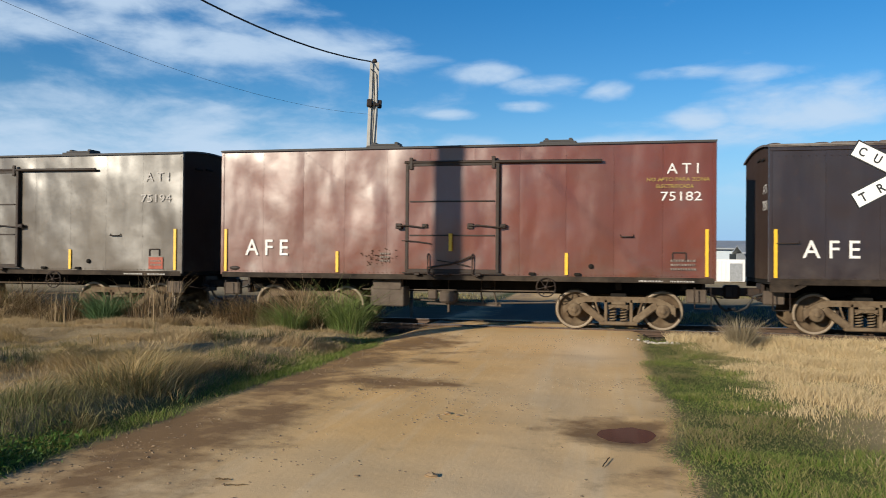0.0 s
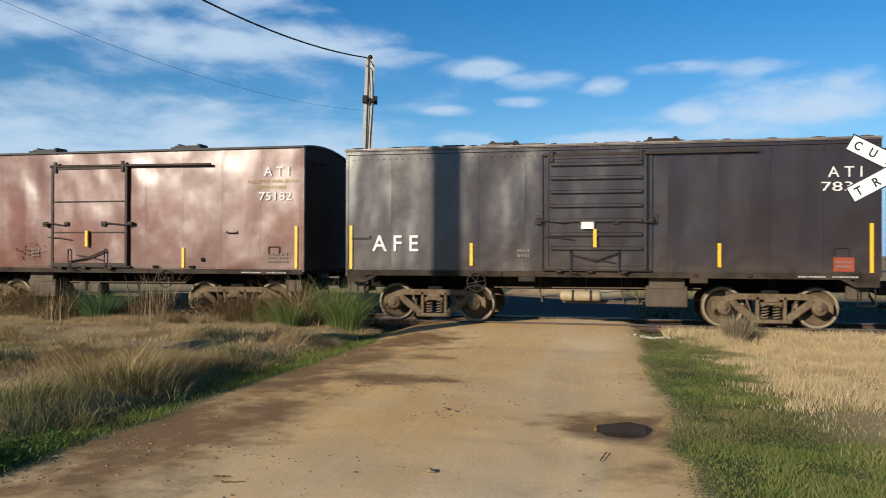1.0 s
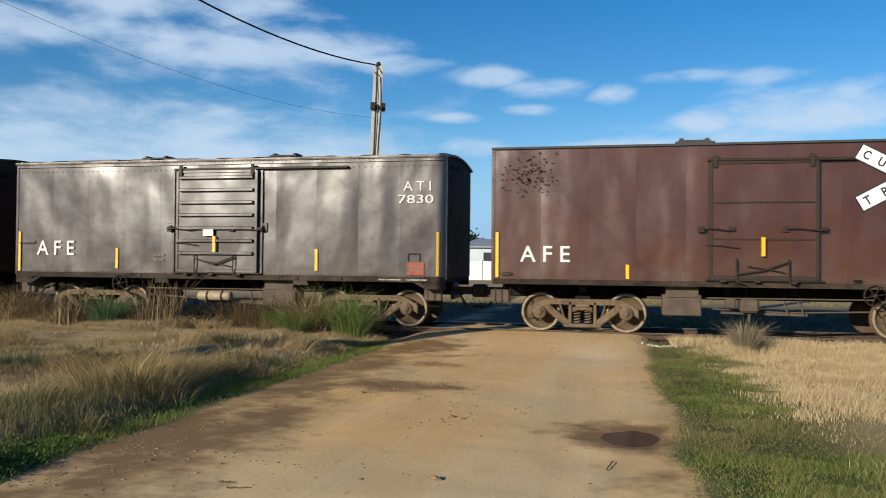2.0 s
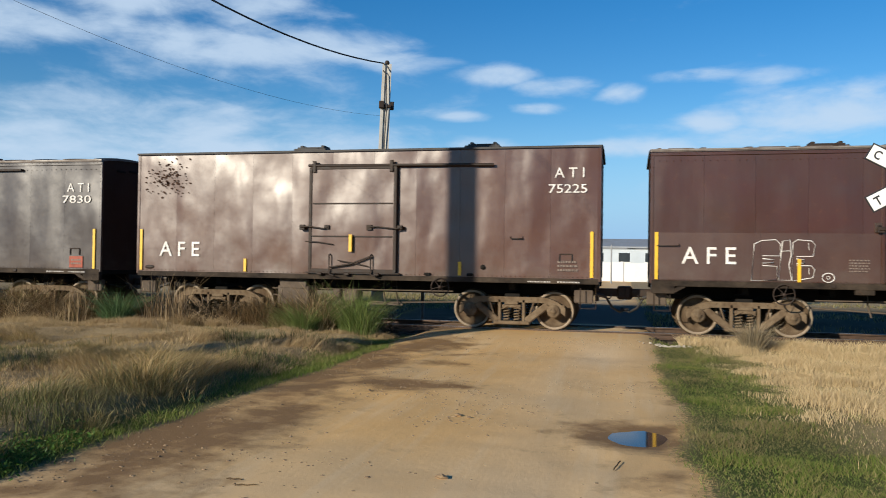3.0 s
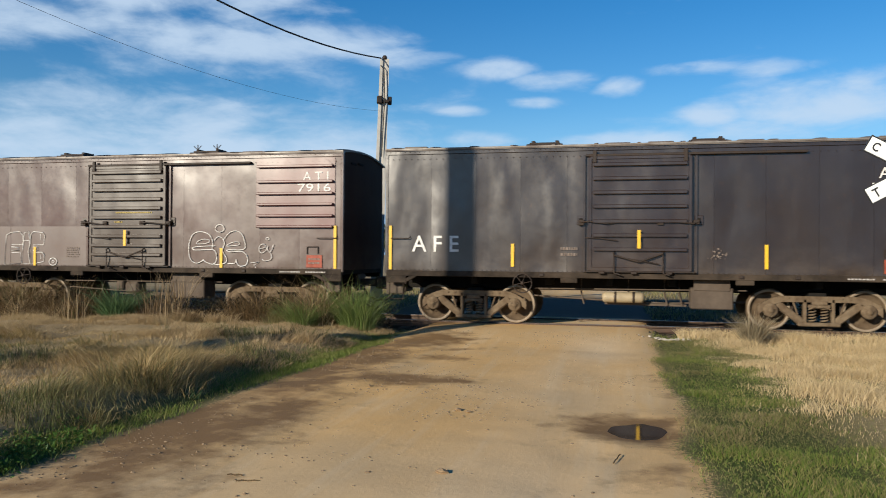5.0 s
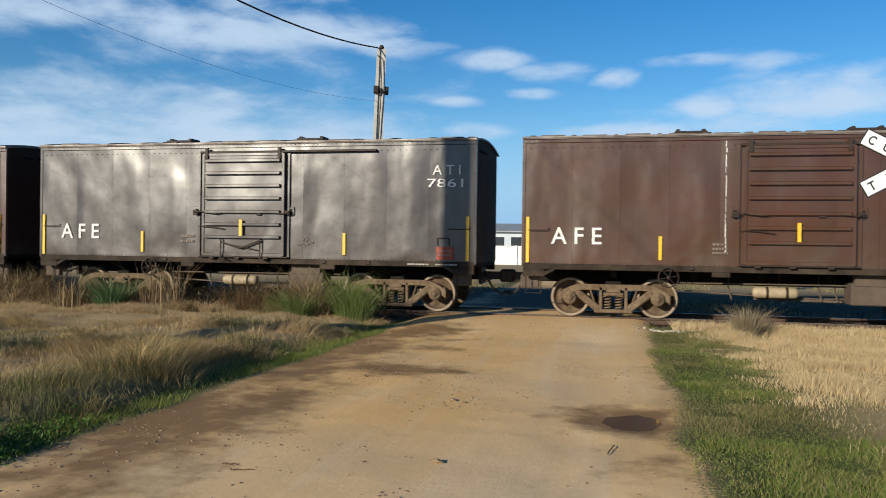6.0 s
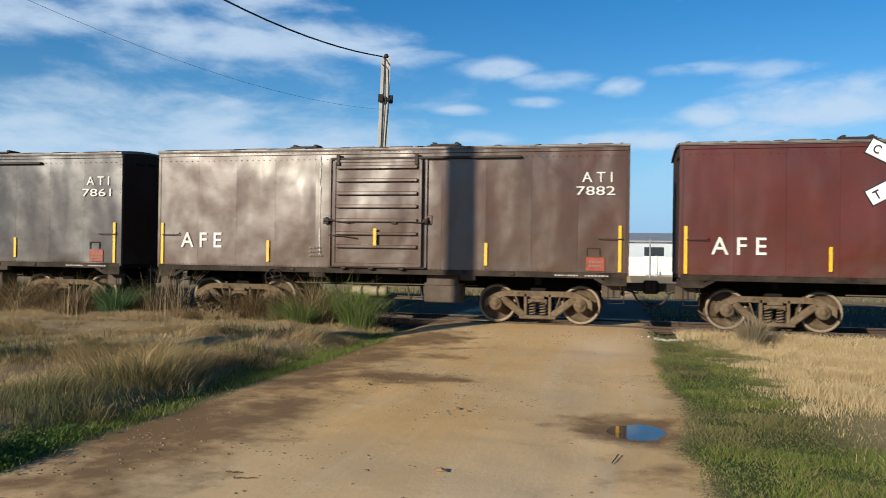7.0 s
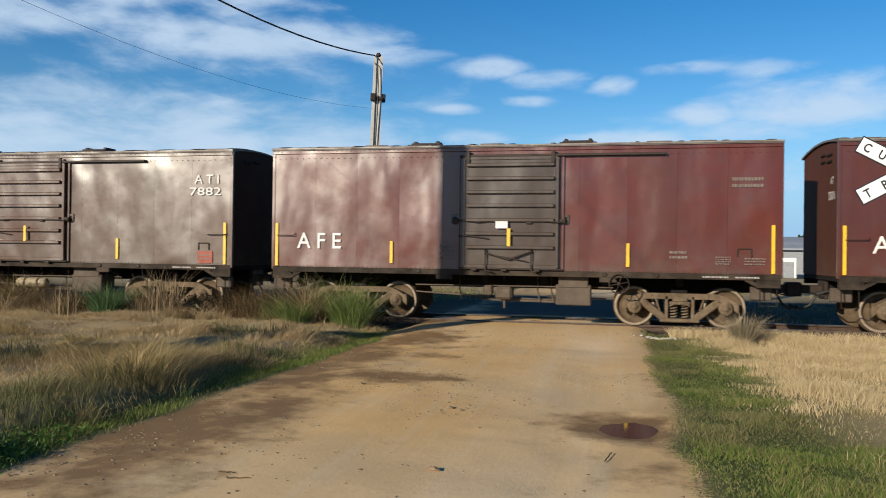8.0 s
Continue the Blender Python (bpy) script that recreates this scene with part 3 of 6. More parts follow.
def build_grass():
    def off(x, y):
        return 1 - step(0.12, 0.9, road_mask(x, y)) ** 0.6
    # matted dry grass in lumps on the bank: pale on the crests, tan and olive in the hollows
    lump = lambda x, y: np.clip(0.5 + 0.5 * vnoise(x, y, 0.9, 11) + 0.65 * vnoise(x, y, 2.3, 12), 0, 1)
    x, y, rng = scatter(880000, -20, -1.0, -19.0, -0.3, lambda x, y: view_left(x, y) * np.where(y < -13.2, 0.3, 1.0) * step(-0.85, -1.35, x + 0.3 * vnoise(x, y, 1.5, 14)) * (0.30 + 0.70 * lump(x, y)), 1)
    h = (0.06 + 0.235 * lump(x, y) ** 1.7) * rng.uniform(0.45, 1.35, len(x))
    edge = np.exp(-((x + 1.75) / 0.5) ** 2) * np.exp(-((y + 9.0) / 1.5) ** 2)
    crest = np.exp(-((x + 1.6) / 0.45) ** 2)
    h = h * (1 + 0.8 * edge + 0.25 * crest) * (1 - 0.45 * step(-5.5, -2.5, y))
    pale = vnoise(x, y, 0.55, 13) + 0.4 * vnoise(x, y, 1.7, 17) + 0.75 * step(-7.5, -3.0, y) + 0.45 * crest * step(-9.0, -6.0, y) - 0.25
    mix = pale + rng.normal(0, 0.28, len(x))
    lie = 2.2 * np.pi * vnoise(x, y, 0.75, 18) - 0.5
    for k, (sel, mat, label) in enumerate(((mix > 0.12, M_PALE, "matted pale tan dry grass on the crest of the bank"),
                                           ((mix <= 0.12) & (mix > -0.62), M_DRY, "tall matted tan and brown dry grass on the bank"),
                                           (mix <= -0.62, M_OLIVE, "olive green grass tufts among dry stalks"))):
        n = int(sel.sum())
        tagged(blades("dry_grass" if k < 2 else "olive_grass", x[sel], y[sel], h[sel], rng.uniform(0.004, 0.010, n), rng.uniform(0.25, 1.7, n), 2 + k, mat, 2, droop=0.28, aim=lie[sel], stray=1.0),
               label, "grass", kind="stuff")
    # darker green tussocks standing in it
    x, y, rng = scatter(60000, -12, -1.2, -13, -3.5, lambda x, y: view_left(x, y) * step(0.32, 0.6, vnoise(x, y, 0.75, 21) + 0.3 * vnoise(x, y, 2.3, 22)), 3)
    tagged(blades("olive_grass", x, y, rng.uniform(0.08, 0.34, len(x)), rng.uniform(0.005, 0.010, len(x)), rng.uniform(0.1, 0.9, len(x)), 6, M_TUFTGREEN, 2, droop=0.15),
           "dark olive tussocks standing in the dry grass", "grass", kind="stuff")
    # green strip along the foot of the bank
    strip = lambda x, y: np.exp(-((x + 1.0 - 0.12 * vnoise(x * 0, y, 0.6, 33)) / (0.20 + 0.12 * step(-9.0, -7.0, y))) ** 2)
    x, y, rng = scatter(190000, -1.8, -0.35, -20.0, -1.6, lambda x, y: off(x, y) * strip(x, y) * (0.06 + 0.94 * step(-0.35, 0.2, vnoise(x, y, 0.8, 31) + 0.5 * step(-9.0, -7.5, y) + 0.4 * step(-10.2, -11.2, y))), 5)
    tagged(blades("green_grass", x, y, rng.uniform(0.02, 0.085, len(x)), rng.uniform(0.004, 0.009, len(x)), rng.uniform(0.3, 1.4, len(x)), 7, M_GREEN),
           "short lush green grass along the road's edge", "grass", kind="stuff")
    x, y, rng = scatter(9000, -1.9, -0.5, -13.2, -10.4, lambda x, y: strip(x, y) * step(0.0, 0.4, vnoise(x, y, 1.6, 35) + 0.6 * step(-10.4, -11.2, y)), 30)
    tagged(leaves("ground_weeds", x, y, rng.uniform(0.0, 0.10, len(x)) ** 1.0, rng.uniform(0.012, 0.030, len(x)), 31, M_GREENLEAF),
           "low broad-leaved green weeds at the road's edge", "weeds", kind="stuff")
    # right verge: green and olive near the road, straw beyond
    line = lambda x, y: x - (5.32 + 0.75 * step(-5.5, -9.5, y) + 0.34 * vnoise(x, y, 0.9, 41) + 0.26 * vnoise(x, y, 3.1, 42))
    x, y, rng = scatter(560000, 4.0, 9.5, -21.0, 0.2, lambda x, y: np.where(y < -14.0, 0.35, 1.0) * off(x, y) * (1 - 0.9 * step(-0.5, 0.6, line(x, y))), 8)
    lushy = step(-0.25, 0.45, vnoise(x, y, 0.55, 43) + 0.45 * vnoise(x, y, 1.9, 44) + 0.35 * step(-8.0, -10.0, y) + 0.35 * step(-6.5, -3.0, y) - 0.25 * step(5.0, 4.4, x))
    gsel = rng.random(len(x)) < 0.12 + 0.66 * lushy
    tall = 0.5 + 0.8 * step(-0.3, 0.6, vnoise(x, y, 2.4, 47))
    tagged(blades("green_grass", x[gsel], y[gsel], rng.uniform(0.015, 0.075, gsel.sum()) * tall[gsel], rng.uniform(0.004, 0.009, gsel.sum()), rng.uniform(0.3, 1.5, gsel.sum()), 9, M_GREEN),
           "short green grass on the verge", "grass", kind="stuff")
    o = ~gsel
    tagged(blades("olive_grass", x[o], y[o], rng.uniform(0.012, 0.06, o.sum()) * tall[o], rng.uniform(0.004, 0.009, o.sum()), rng.uniform(0.4, 1.8, o.sum()), 10, M_OLIVE),
           "trampled yellow-green grass on the verge", "grass", kind="stuff")
    x, y, rng = scatter(9000, 4.9, 8.0, -13.2, -9.6, lambda x, y: step(0.1, 0.5, vnoise(x, y, 1.3, 48) + 0.3 * step(-10.0, -11.5, y)), 32)
    tagged(leaves("ground_weeds", x, y, rng.uniform(0.0, 0.07, len(x)), rng.uniform(0.010, 0.024, len(x)), 33, M_GREENLEAF),
           "low broad-leaved green weeds in the verge", "weeds", kind="stuff")
    x, y, rng = scatter(640000, 4.5, 13.0, -19.0, 0.1, lambda x, y: np.where(y < -11.5, 0.3, 1.0) * step(-0.6, 0.5, line(x, y)) ** 1.5 * (0.35 + 0.65 * step(-0.5, 0.3, vnoise(x, y, 1.2, 45))) * np.where(x < 3.62 + (y + 16.61) * 0.36 + 1.0, 1, 0.12), 11)
    h = (0.04 + 0.15 * step(-0.4, 0.7, vnoise(x, y, 1.3, 46) + 0.4 * vnoise(x, y, 3.4, 49))) * rng.uniform(0.5, 1.4, len(x)) * (0.4 + 0.6 * step(-0.3, 0.6, line(x, y)))
    tagged(blades("straw_grass", x, y, h, rng.uniform(0.004, 0.009, len(x)), rng.uniform(0.15, 1.1, len(x)), 12, M_STRAW, 2, droop=0.15),
           "pale bleached straw-coloured dry grass", "grass", kind="stuff")
    # sparse grass beyond the track
    x, y, rng = scatter(60000, -14, 22, 4.0, 24, lambda x, y: off(x, y) * step(-0.3, 0.3, vnoise(x, y, 0.3, 51)), 13)
    tagged(blades("olive_grass", x, y, rng.uniform(0.05, 0.16, len(x)), rng.uniform(0.02, 0.035, len(x)), rng.uniform(0.2, 0.8, len(x)), 14, M_OLIVE, 1),
           "rough green grass beyond the railway", "grass", kind="stuff")
    # a tangled band of dead weeds along the railway, with scrub at its foot, its colour darkened for shade
    thick = lambda x, y: step(-0.1, 0.55, vnoise(x, y * 0.4, 0.75, 61) + 0.4 * vnoise(x, y, 2.0, 64))
    x, y, rng = scatter(46000, -17, -1.5, -1.5, 0.4, lambda x, y: (0.03 + 0.97 * thick(x, y) ** 2) * view_left(x, y), 15)
    kindred = vnoise(x, y, 1.1, 66) + rng.normal(0, 0.35, len(x))
    tall = (0.35 + 0.9 * step(-0.5, 0.6, vnoise(x, y * 0.3, 1.7, 67))) * (0.55 + 0.6 * thick(x, y))
    for k, (sel, mat, label) in enumerate(((kindred > 0.35, M_PALE, "pale bent grass among the weeds by the railway"), (np.abs(kindred) <= 0.35, M_WEED, "tangled brown dead weeds along the railway"),
                                           (kindred < -0.35, M_TUFTGREEN, "dark olive weeds along the railway"))):
        n = int(sel.sum())
        tagged(blades("dead_weeds", x[sel], y[sel], rng.uniform(0.10, 1.0, n) ** 1.2 * tall[sel], rng.uniform(0.006, 0.014, n), rng.uniform(0.1, 1.6, n), 16 + 40 * k, mat, 3, droop=0.25),
               label, "weeds", kind="stuff")
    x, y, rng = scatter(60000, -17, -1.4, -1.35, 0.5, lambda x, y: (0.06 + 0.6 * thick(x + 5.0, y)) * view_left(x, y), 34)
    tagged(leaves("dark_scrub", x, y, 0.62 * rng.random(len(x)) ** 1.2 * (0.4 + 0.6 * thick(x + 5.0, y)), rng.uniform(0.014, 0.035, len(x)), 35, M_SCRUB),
           "brown and olive scrub, darkened for the shade under the weeds", "weeds", kind="stuff")
    x, y, rng = scatter(4600, -14, -1.9, -1.6, -0.4, lambda x, y: step(0.0, 0.45, vnoise(x, y * 0.3, 0.95, 63)), 17)
    tagged(blades("tall_stalks", x, y, rng.uniform(0.55, 1.30, len(x)), rng.uniform(0.009, 0.017, len(x)), np.abs(rng.normal(0.0, 0.32, len(x))), 18, M_STALK, 4, droop=0.06),
           "tall thin dead stalks before the wagons", "weeds", kind="stuff")
    # scrub grass at the track on the right
    x, y, rng = scatter(26000, 4.7, 14, -0.6, 0.45, lambda x, y: 0.3 + 0.7 * step(-0.3, 0.3, vnoise(x, y, 1.5, 65)), 19)
    tagged(blades("straw_grass", x, y, rng.uniform(0.06, 0.24, len(x)), rng.uniform(0.005, 0.011, len(x)), rng.uniform(0.2, 1.1, len(x)), 20, M_STRAW),
           "pale straw-coloured grass beside the rail", "grass", kind="stuff")


build_grass()


def tuft(name, label, cx, cy, radius, tall, count, mat, seed, lean=0.55, wid=0.014, droop=0.25, base=0.35, stray=0.9):
    rng = np.random.default_rng(seed)
    # a few crowns that grow into each other
    k = rng.integers(0, 5, count)
    oa, orr = rng.uniform(0, 6.28, 5), radius * rng.uniform(0.1, 0.75, 5)
    r, a = radius * base * np.sqrt(rng.random(count)), rng.uniform(0, 2 * np.pi, count)
    x, y = cx + orr[k] * np.cos(oa[k]) * 0.6 + r * np.cos(a), cy + orr[k] * np.sin(oa[k]) * 0.4 + r * np.sin(a)
    h = 1.25 * tall * rng.uniform(0.25, 1.12, count) * rng.uniform(0.5, 1.0, 5)[k]
    reach = np.clip(rng.normal(lean, 0.32, count), 0.03, 1.6)
    ob = blades(name, x, y, h, rng.uniform(0.6, 1.2, count) * wid, reach, seed, mat, 4, droop=droop, aim=a, stray=stray)
    return tagged(ob, label, "plant")


def build_tufts():
    tuft("reed_clump", "tall fresh green reed clump beside the railway", -1.95, -1.15, 1.0, 1.12, 2400, M_REED, 71, 0.55, 0.010, 0.34, 0.25)
    tuft("reed_clump", "low yellow-green reed clump among dead weeds", -2.85, -1.5, 0.85, 0.62, 1500, M_REED, 72, 0.75, 0.009, 0.35, 0.3)
    tuft("reed_clump", "low olive reed clump among dead weeds", -3.35, -1.35, 0.7, 0.50, 1100, M_OLIVE, 73, 0.7, 0.010)
    tuft("reed_clump", "bluish green reed clump among dead weeds", -7.2, -1.25, 0.85, 0.88, 900, M_BLUEREED, 74, 0.7, 0.015, 0.35, 0.25)
    for k, (x, y, h) in enumerate(((-4.05, -1.1, 0.95), (-4.5, -1.0, 0.8), (-6.6, -0.9, 0.85), (-8.3, -0.9, 0.95), (-9.3, -0.9, 0.7), (-5.5, -1.2, 0.45), (-10.6, -0.9, 0.75), (-3.7, -0.8, 0.9), (-2.5, -0.75, 0.75))):
        tuft("weed_clump", "brown dead weed clump beside the railway", x, y, 0.65, h, 650, M_WEED, 80 + k, 0.5, 0.009, 0.2, 0.5)
    tuft("dry_tussock", "dry tan grass tussock among weeds", -5.6, -1.55, 0.5, 0.36, 700, M_PALE, 91, 0.8, 0.008)
    tuft("dry_tussock", "dry tan grass tussock among weeds", -4.6, -1.7, 0.45, 0.32, 600, M_PALE, 94, 0.8, 0.008)
    tuft("dry_tussock", "grey dry grass tussock beside the rail", 5.95, -0.75, 0.45, 0.64, 1700, M_TUSSOCK, 92, 0.45, 0.008, 0.08)
    tuft("weed_sprig", "small pale green weed in the shaded verge", -1.05, -8.75, 0.12, 0.16, 26, M_BLUEREED, 93, 0.7, 0.016)


build_tufts()


def stones(name, label, pts, sizes, seed, mat, category="stones"):
    rng = np.random.default_rng(seed)
    base = np.array([(1, 0, 0), (-1, 0, 0), (0, 1, 0), (0, -1, 0), (0, 0, 1), (0, 0, -1), (.6, .6, .5), (-.6, .6, .5), (-.6, -.6, .5), (.6, -.6, .5)])
    tri = np.array([(4, 6, 9), (4, 7, 6), (4, 8, 7), (4, 9, 8), (0, 9, 6), (2, 6, 7), (1, 7, 8), (3, 8, 9), (5, 0, 2), (5, 2, 1), (5, 1, 3), (5, 3, 0), (0, 6, 2), (2, 7, 1), (1, 8, 3), (3, 9, 0)])
    n = len(sizes)
    v = base[None] * rng.uniform(0.6, 1.25, (n, 10, 1)) * sizes[:, None, None] * np.array([1, 0.8, 0.55])
    a = rng.uniform(0, 6.28, n)
    c, s = np.cos(a)[:, None], np.sin(a)[:, None]
    v = np.stack([v[..., 0] * c - v[..., 1] * s, v[..., 0] * s + v[..., 1] * c, v[..., 2]], -1) + pts[:, None, :]
    ob = sheet(name, v.reshape(-1, 3), (np.arange(n)[:, None, None] * 10 + tri[None]).reshape(-1, 3), mat, {})
    ob.data.polygons.foreach_set("use_smooth", np.zeros(len(ob.data.polygons), bool))
    return tagged(ob, label, category, kind="stuff")


def build_stones():
    def on_ground(x, y, up=0.0):
        return np.stack([x, y, height(x, y) + up], 1)
    x, y, rng = scatter(5200, -0.9, 4.3, -13, -0.5, lambda x, y: road_mask(x, y) * (0.10 + 0.9 * step(0.15, 0.55, vnoise(x, y, 0.8, 101) + 0.35 * vnoise(x, y, 2.5, 102))), 21)
    stones("road_clods", "small clods and pebbles scattered on the dirt road", on_ground(x, y), rng.uniform(0.004, 0.016, len(x)) * rng.uniform(0.6, 1.6, len(x)), 22, M_CLOD)
    x, y, rng = scatter(900, -1.0, 0.1, -13, -3, lambda x, y: np.exp(-((x + 0.45) / 0.22) ** 2), 23)
    stones("road_clods", "loose earth clods along the road's edge", on_ground(x, y), rng.uniform(0.005, 0.015, len(x)), 24, M_CLOD)
    rng = np.random.default_rng(25)
    x, y = 4.42 + rng.normal(0, 0.22, 60), -0.72 + rng.normal(0, 0.10, 60)
    stones("pale_rubble", "pale broken rubble at the crossing's edge", on_ground(x, y, 0.01), rng.uniform(0.02, 0.055, 60), 26, M_STONE)
    x, y, rng = scatter(9000, -26, 26, -0.3, 3.1, lambda x, y: 1 - road_mask(x, y), 27)
    stones("ballast", "dark stone ballast under the track", on_ground(x, y, 0.0), rng.uniform(0.025, 0.06, len(x)), 28, M_BALLAST)
    for px, py, s in ((1.93, -8.55, 0.05), (2.05, -8.62, 0.03), (0.55, -7.35, 0.03), (2.3, -10.9, 0.05)):
        stones("earth_lump", "dark lump of earth on the road", on_ground(np.array([px]), np.array([py]), 0.01), np.array([s]), int(px * 100), M_CLOD)["kind"] = ""
    # fallen twigs
    for px, py, a, ln in ((0.9, -11.45, 0.2, 0.18), (4.1, -11.35, -0.9, 0.14), (0.75, -11.3, 0.1, 0.12), (3.55, -10.3, 1.4, 0.3)):
        p = [(px + k / 4 * ln * math.cos(a), py + k / 4 * ln * math.sin(a) + 0.003 * (k % 2), float(height(px, py)) + 0.01 + 0.006 * (k % 2)) for k in range(5)]
        tagged(part("twig", Geo().tube(p, 0.005, 5), M_WEED), "thin dry twig lying on the dirt road", "twig")


build_stones()


# ---- the railway ----
def build_track():
    for k, y in enumerate((TRACK_Y - 0.753, TRACK_Y + 0.753)):
        z = RAIL_Z
        prof = [(-0.036, z), (-0.036, z - 0.035), (-0.010, z - 0.05), (-0.010, z - 0.115), (-0.065, z - 0.125), (-0.065, z - 0.14),
                (0.065, z - 0.14), (0.065, z - 0.125), (0.010, z - 0.115), (0.010, z - 0.05), (0.036, z - 0.035), (0.036, z)]
        g = Geo()
        n = len(prof)
        v = [(-600, y + a, b) for a, b in prof] + [(600, y + a, b) for a, b in prof]
        g.add(v, [(i, i + n, (i + 1) % n + n, (i + 1) % n) for i in range(n)])
        rail = part("rail", g, M_RAIL)
        tagged(rail, "rusty steel rail with a worn bright head", "rail", "rails of the track")
        part("rail_head", Geo().box(-600, 600, y - 0.034, y + 0.034, z - 0.002, z + 0.003, 0.001), M_RAILTOP, rail)
    sl = Geo().box(-0.12, 0.12, -1.25, 1.25, -0.12, 0.02, 0.012).mesh("sleeper", M_SLEEPER)
    k = 0
    for i in range(-44, 45):
        x = i * 0.62
        if not -1.0 < x < 4.4:
            ob = part("sleeper", sl, M_SLEEPER, m=pose(x, TRACK_Y, 0.0 + 0.004 * (k % 3), 0, 0, (k * 37 % 5 - 2) * 0.6))
            tagged(ob, "dark old wooden sleeper under the rails", "sleeper", "sleepers of the track")
            k += 1


build_track()


# ---- the goods train ----
HALF_L, HALF_W = 5.44, 1.52
SILL, RISE = 1.03, 0.13
EAVES = {"smooth": 3.94, "ribbed": 3.81}
PITCH, SPEED, START = 11.94, 8.806, -11.75
NEAR = -HALF_W


def wheelset_mesh():
    g = Geo()
    for s in (-1, 1):
        prof = [(0.0, 0.93), (0.075, 0.93), (0.085, 0.90), (0.10, 0.84), (0.13, 0.815), (0.17, 0.775), (0.25, 0.75), (0.32, 0.76), (0.350, 0.785), (0.365, 0.838),
                (0.412, 0.842), (0.42, 0.835), (0.426, 0.73), (0.445, 0.715), (0.447, 0.70), (0.42, 0.69), (0.36, 0.70), (0.2, 0.73), (0.1, 0.70), (0.08, 0.60)]
        prof = [(r, s * y) for r, y in prof]
        g.lathe(prof if s < 0 else prof[::-1], 40)
    g.tube([(0, -0.65, 0), (0, 0.65, 0)], 0.08, 12)
    for s in (-1, 1):  # worn bolts and a casting mark on the web
        for k in range(4):
            a = k * math.pi / 2 + 0.3
            g.box(-0.012, 0.012, -0.012, 0.012, -0.012, 0.012, 0.003, Matrix.Translation((0.20 * math.cos(a), s * 0.795, 0.20 * math.sin(a))))
    return g.mesh("wheelset", M_WHEEL)


def rim_mesh():
    g = Geo()
    for s in (-1, 1):
        prof = [(0.368, s * 0.8405), (0.372, s * 0.8455), (0.408, s * 0.8465), (0.4185, s * 0.841)]
        g.lathe(prof if s < 0 else prof[::-1], 40)
    return g.mesh("wheel_rim", M_TREAD)


def side_frame_mesh():
    """Cast side frame of a bogie: arched top chord, sloping arms, spring seat."""
    g = Geo()
    y0, y1 = -0.075, 0.075
    top, under = [], []
    for k in range(21):
        x = -1.17 + 2.34 * k / 20
        fall = 0.85 * max(0.0, abs(x) - 0.66) ** 2
        top.append((x, 0.715 - fall))
        under.append((x, 0.715 - fall - (0.12 if abs(x) < 0.66 else 0.12 + 0.12 * (abs(x) - 0.66))))
    g.prism(top[::-1] + under, y0, y1)
    for s in (-1, 1):
        # sloping arm from the axle box down to the spring seat, column, box guide
        g.bar((s * 0.80, 0, 0.56), (s * 0.30, 0, 0.17), 0.155, 0.13, 0.025)
        g.bar((s * 0.265, 0, 0.66), (s * 0.265, 0, 0.15), 0.065, 0.15, 0.012)
        g.bar((s * 1.13, 0, 0.56), (s * 1.10, 0, 0.36), 0.06, 0.11, 0.012)
        g.bar((s * 0.76, 0, 0.60), (s * 0.755, 0, 0.44), 0.055, 0.12, 0.012)
        g.bar((s * 0.50, -0.03, 0.64), (s * 0.40, -0.03, 0.34), 0.035, 0.05, 0.008)
        for a in (0.42, 0.58):
            g.box(s * a - 0.02, s * a + 0.02, -0.09, -0.07, 0.655, 0.69, 0.005)
    g.box(-0.40, 0.40, -0.09, 0.09, 0.105, 0.185, 0.03)
    g.box(-0.21, 0.21, -0.10, 0.06, 0.475, 0.545, 0.015)
    g.box(-0.15, 0.15, -0.115, -0.06, 0.545, 0.62, 0.01)
    for s in (-1, 1):
        g.bar((s * 0.04, -0.095, 0.53), (s * 0.21, -0.095, 0.45), 0.03, 0.03)
    return g.mesh("side_frame", M_DUSTY)


def journal_mesh():
    g = Geo()
    m = Matrix.Identity(4)
    g.lathe([(0.0, -0.15), (0.05, -0.15), (0.055, -0.13), (0.11, -0.12), (0.145, -0.10), (0.15, 0.05), (0.09, 0.08)], 18, m)
    for k in range(3):
        a = k * 2 * math.pi / 3 + 0.5
        g.lathe([(0.0, -0.145), (0.017, -0.145), (0.017, -0.12)], 6, Matrix.Translation((0.072 * math.cos(a), 0, 0.072 * math.sin(a))), False)
    g.box(-0.115, 0.115, -0.05, 0.07, 0.05, 0.17, 0.02)
    return g.mesh("axle_box", M_DUSTY)


def spring_mesh():
    pts = []
    for k in range(61):
        a = k / 60 * 2 * math.pi * 5
        pts.append((0.066 * math.cos(a), 0.066 * math.sin(a), 0.18 + 0.30 * k / 60))
    return Geo().tube(pts, 0.017, 6).mesh("spring", M_DUSTY)


ME_WHEELSET, ME_RIM, ME_FRAME, ME_JOURNAL, ME_SPRING = wheelset_mesh(), rim_mesh(), side_frame_mesh(), journal_mesh(), spring_mesh()
ROLLING = []


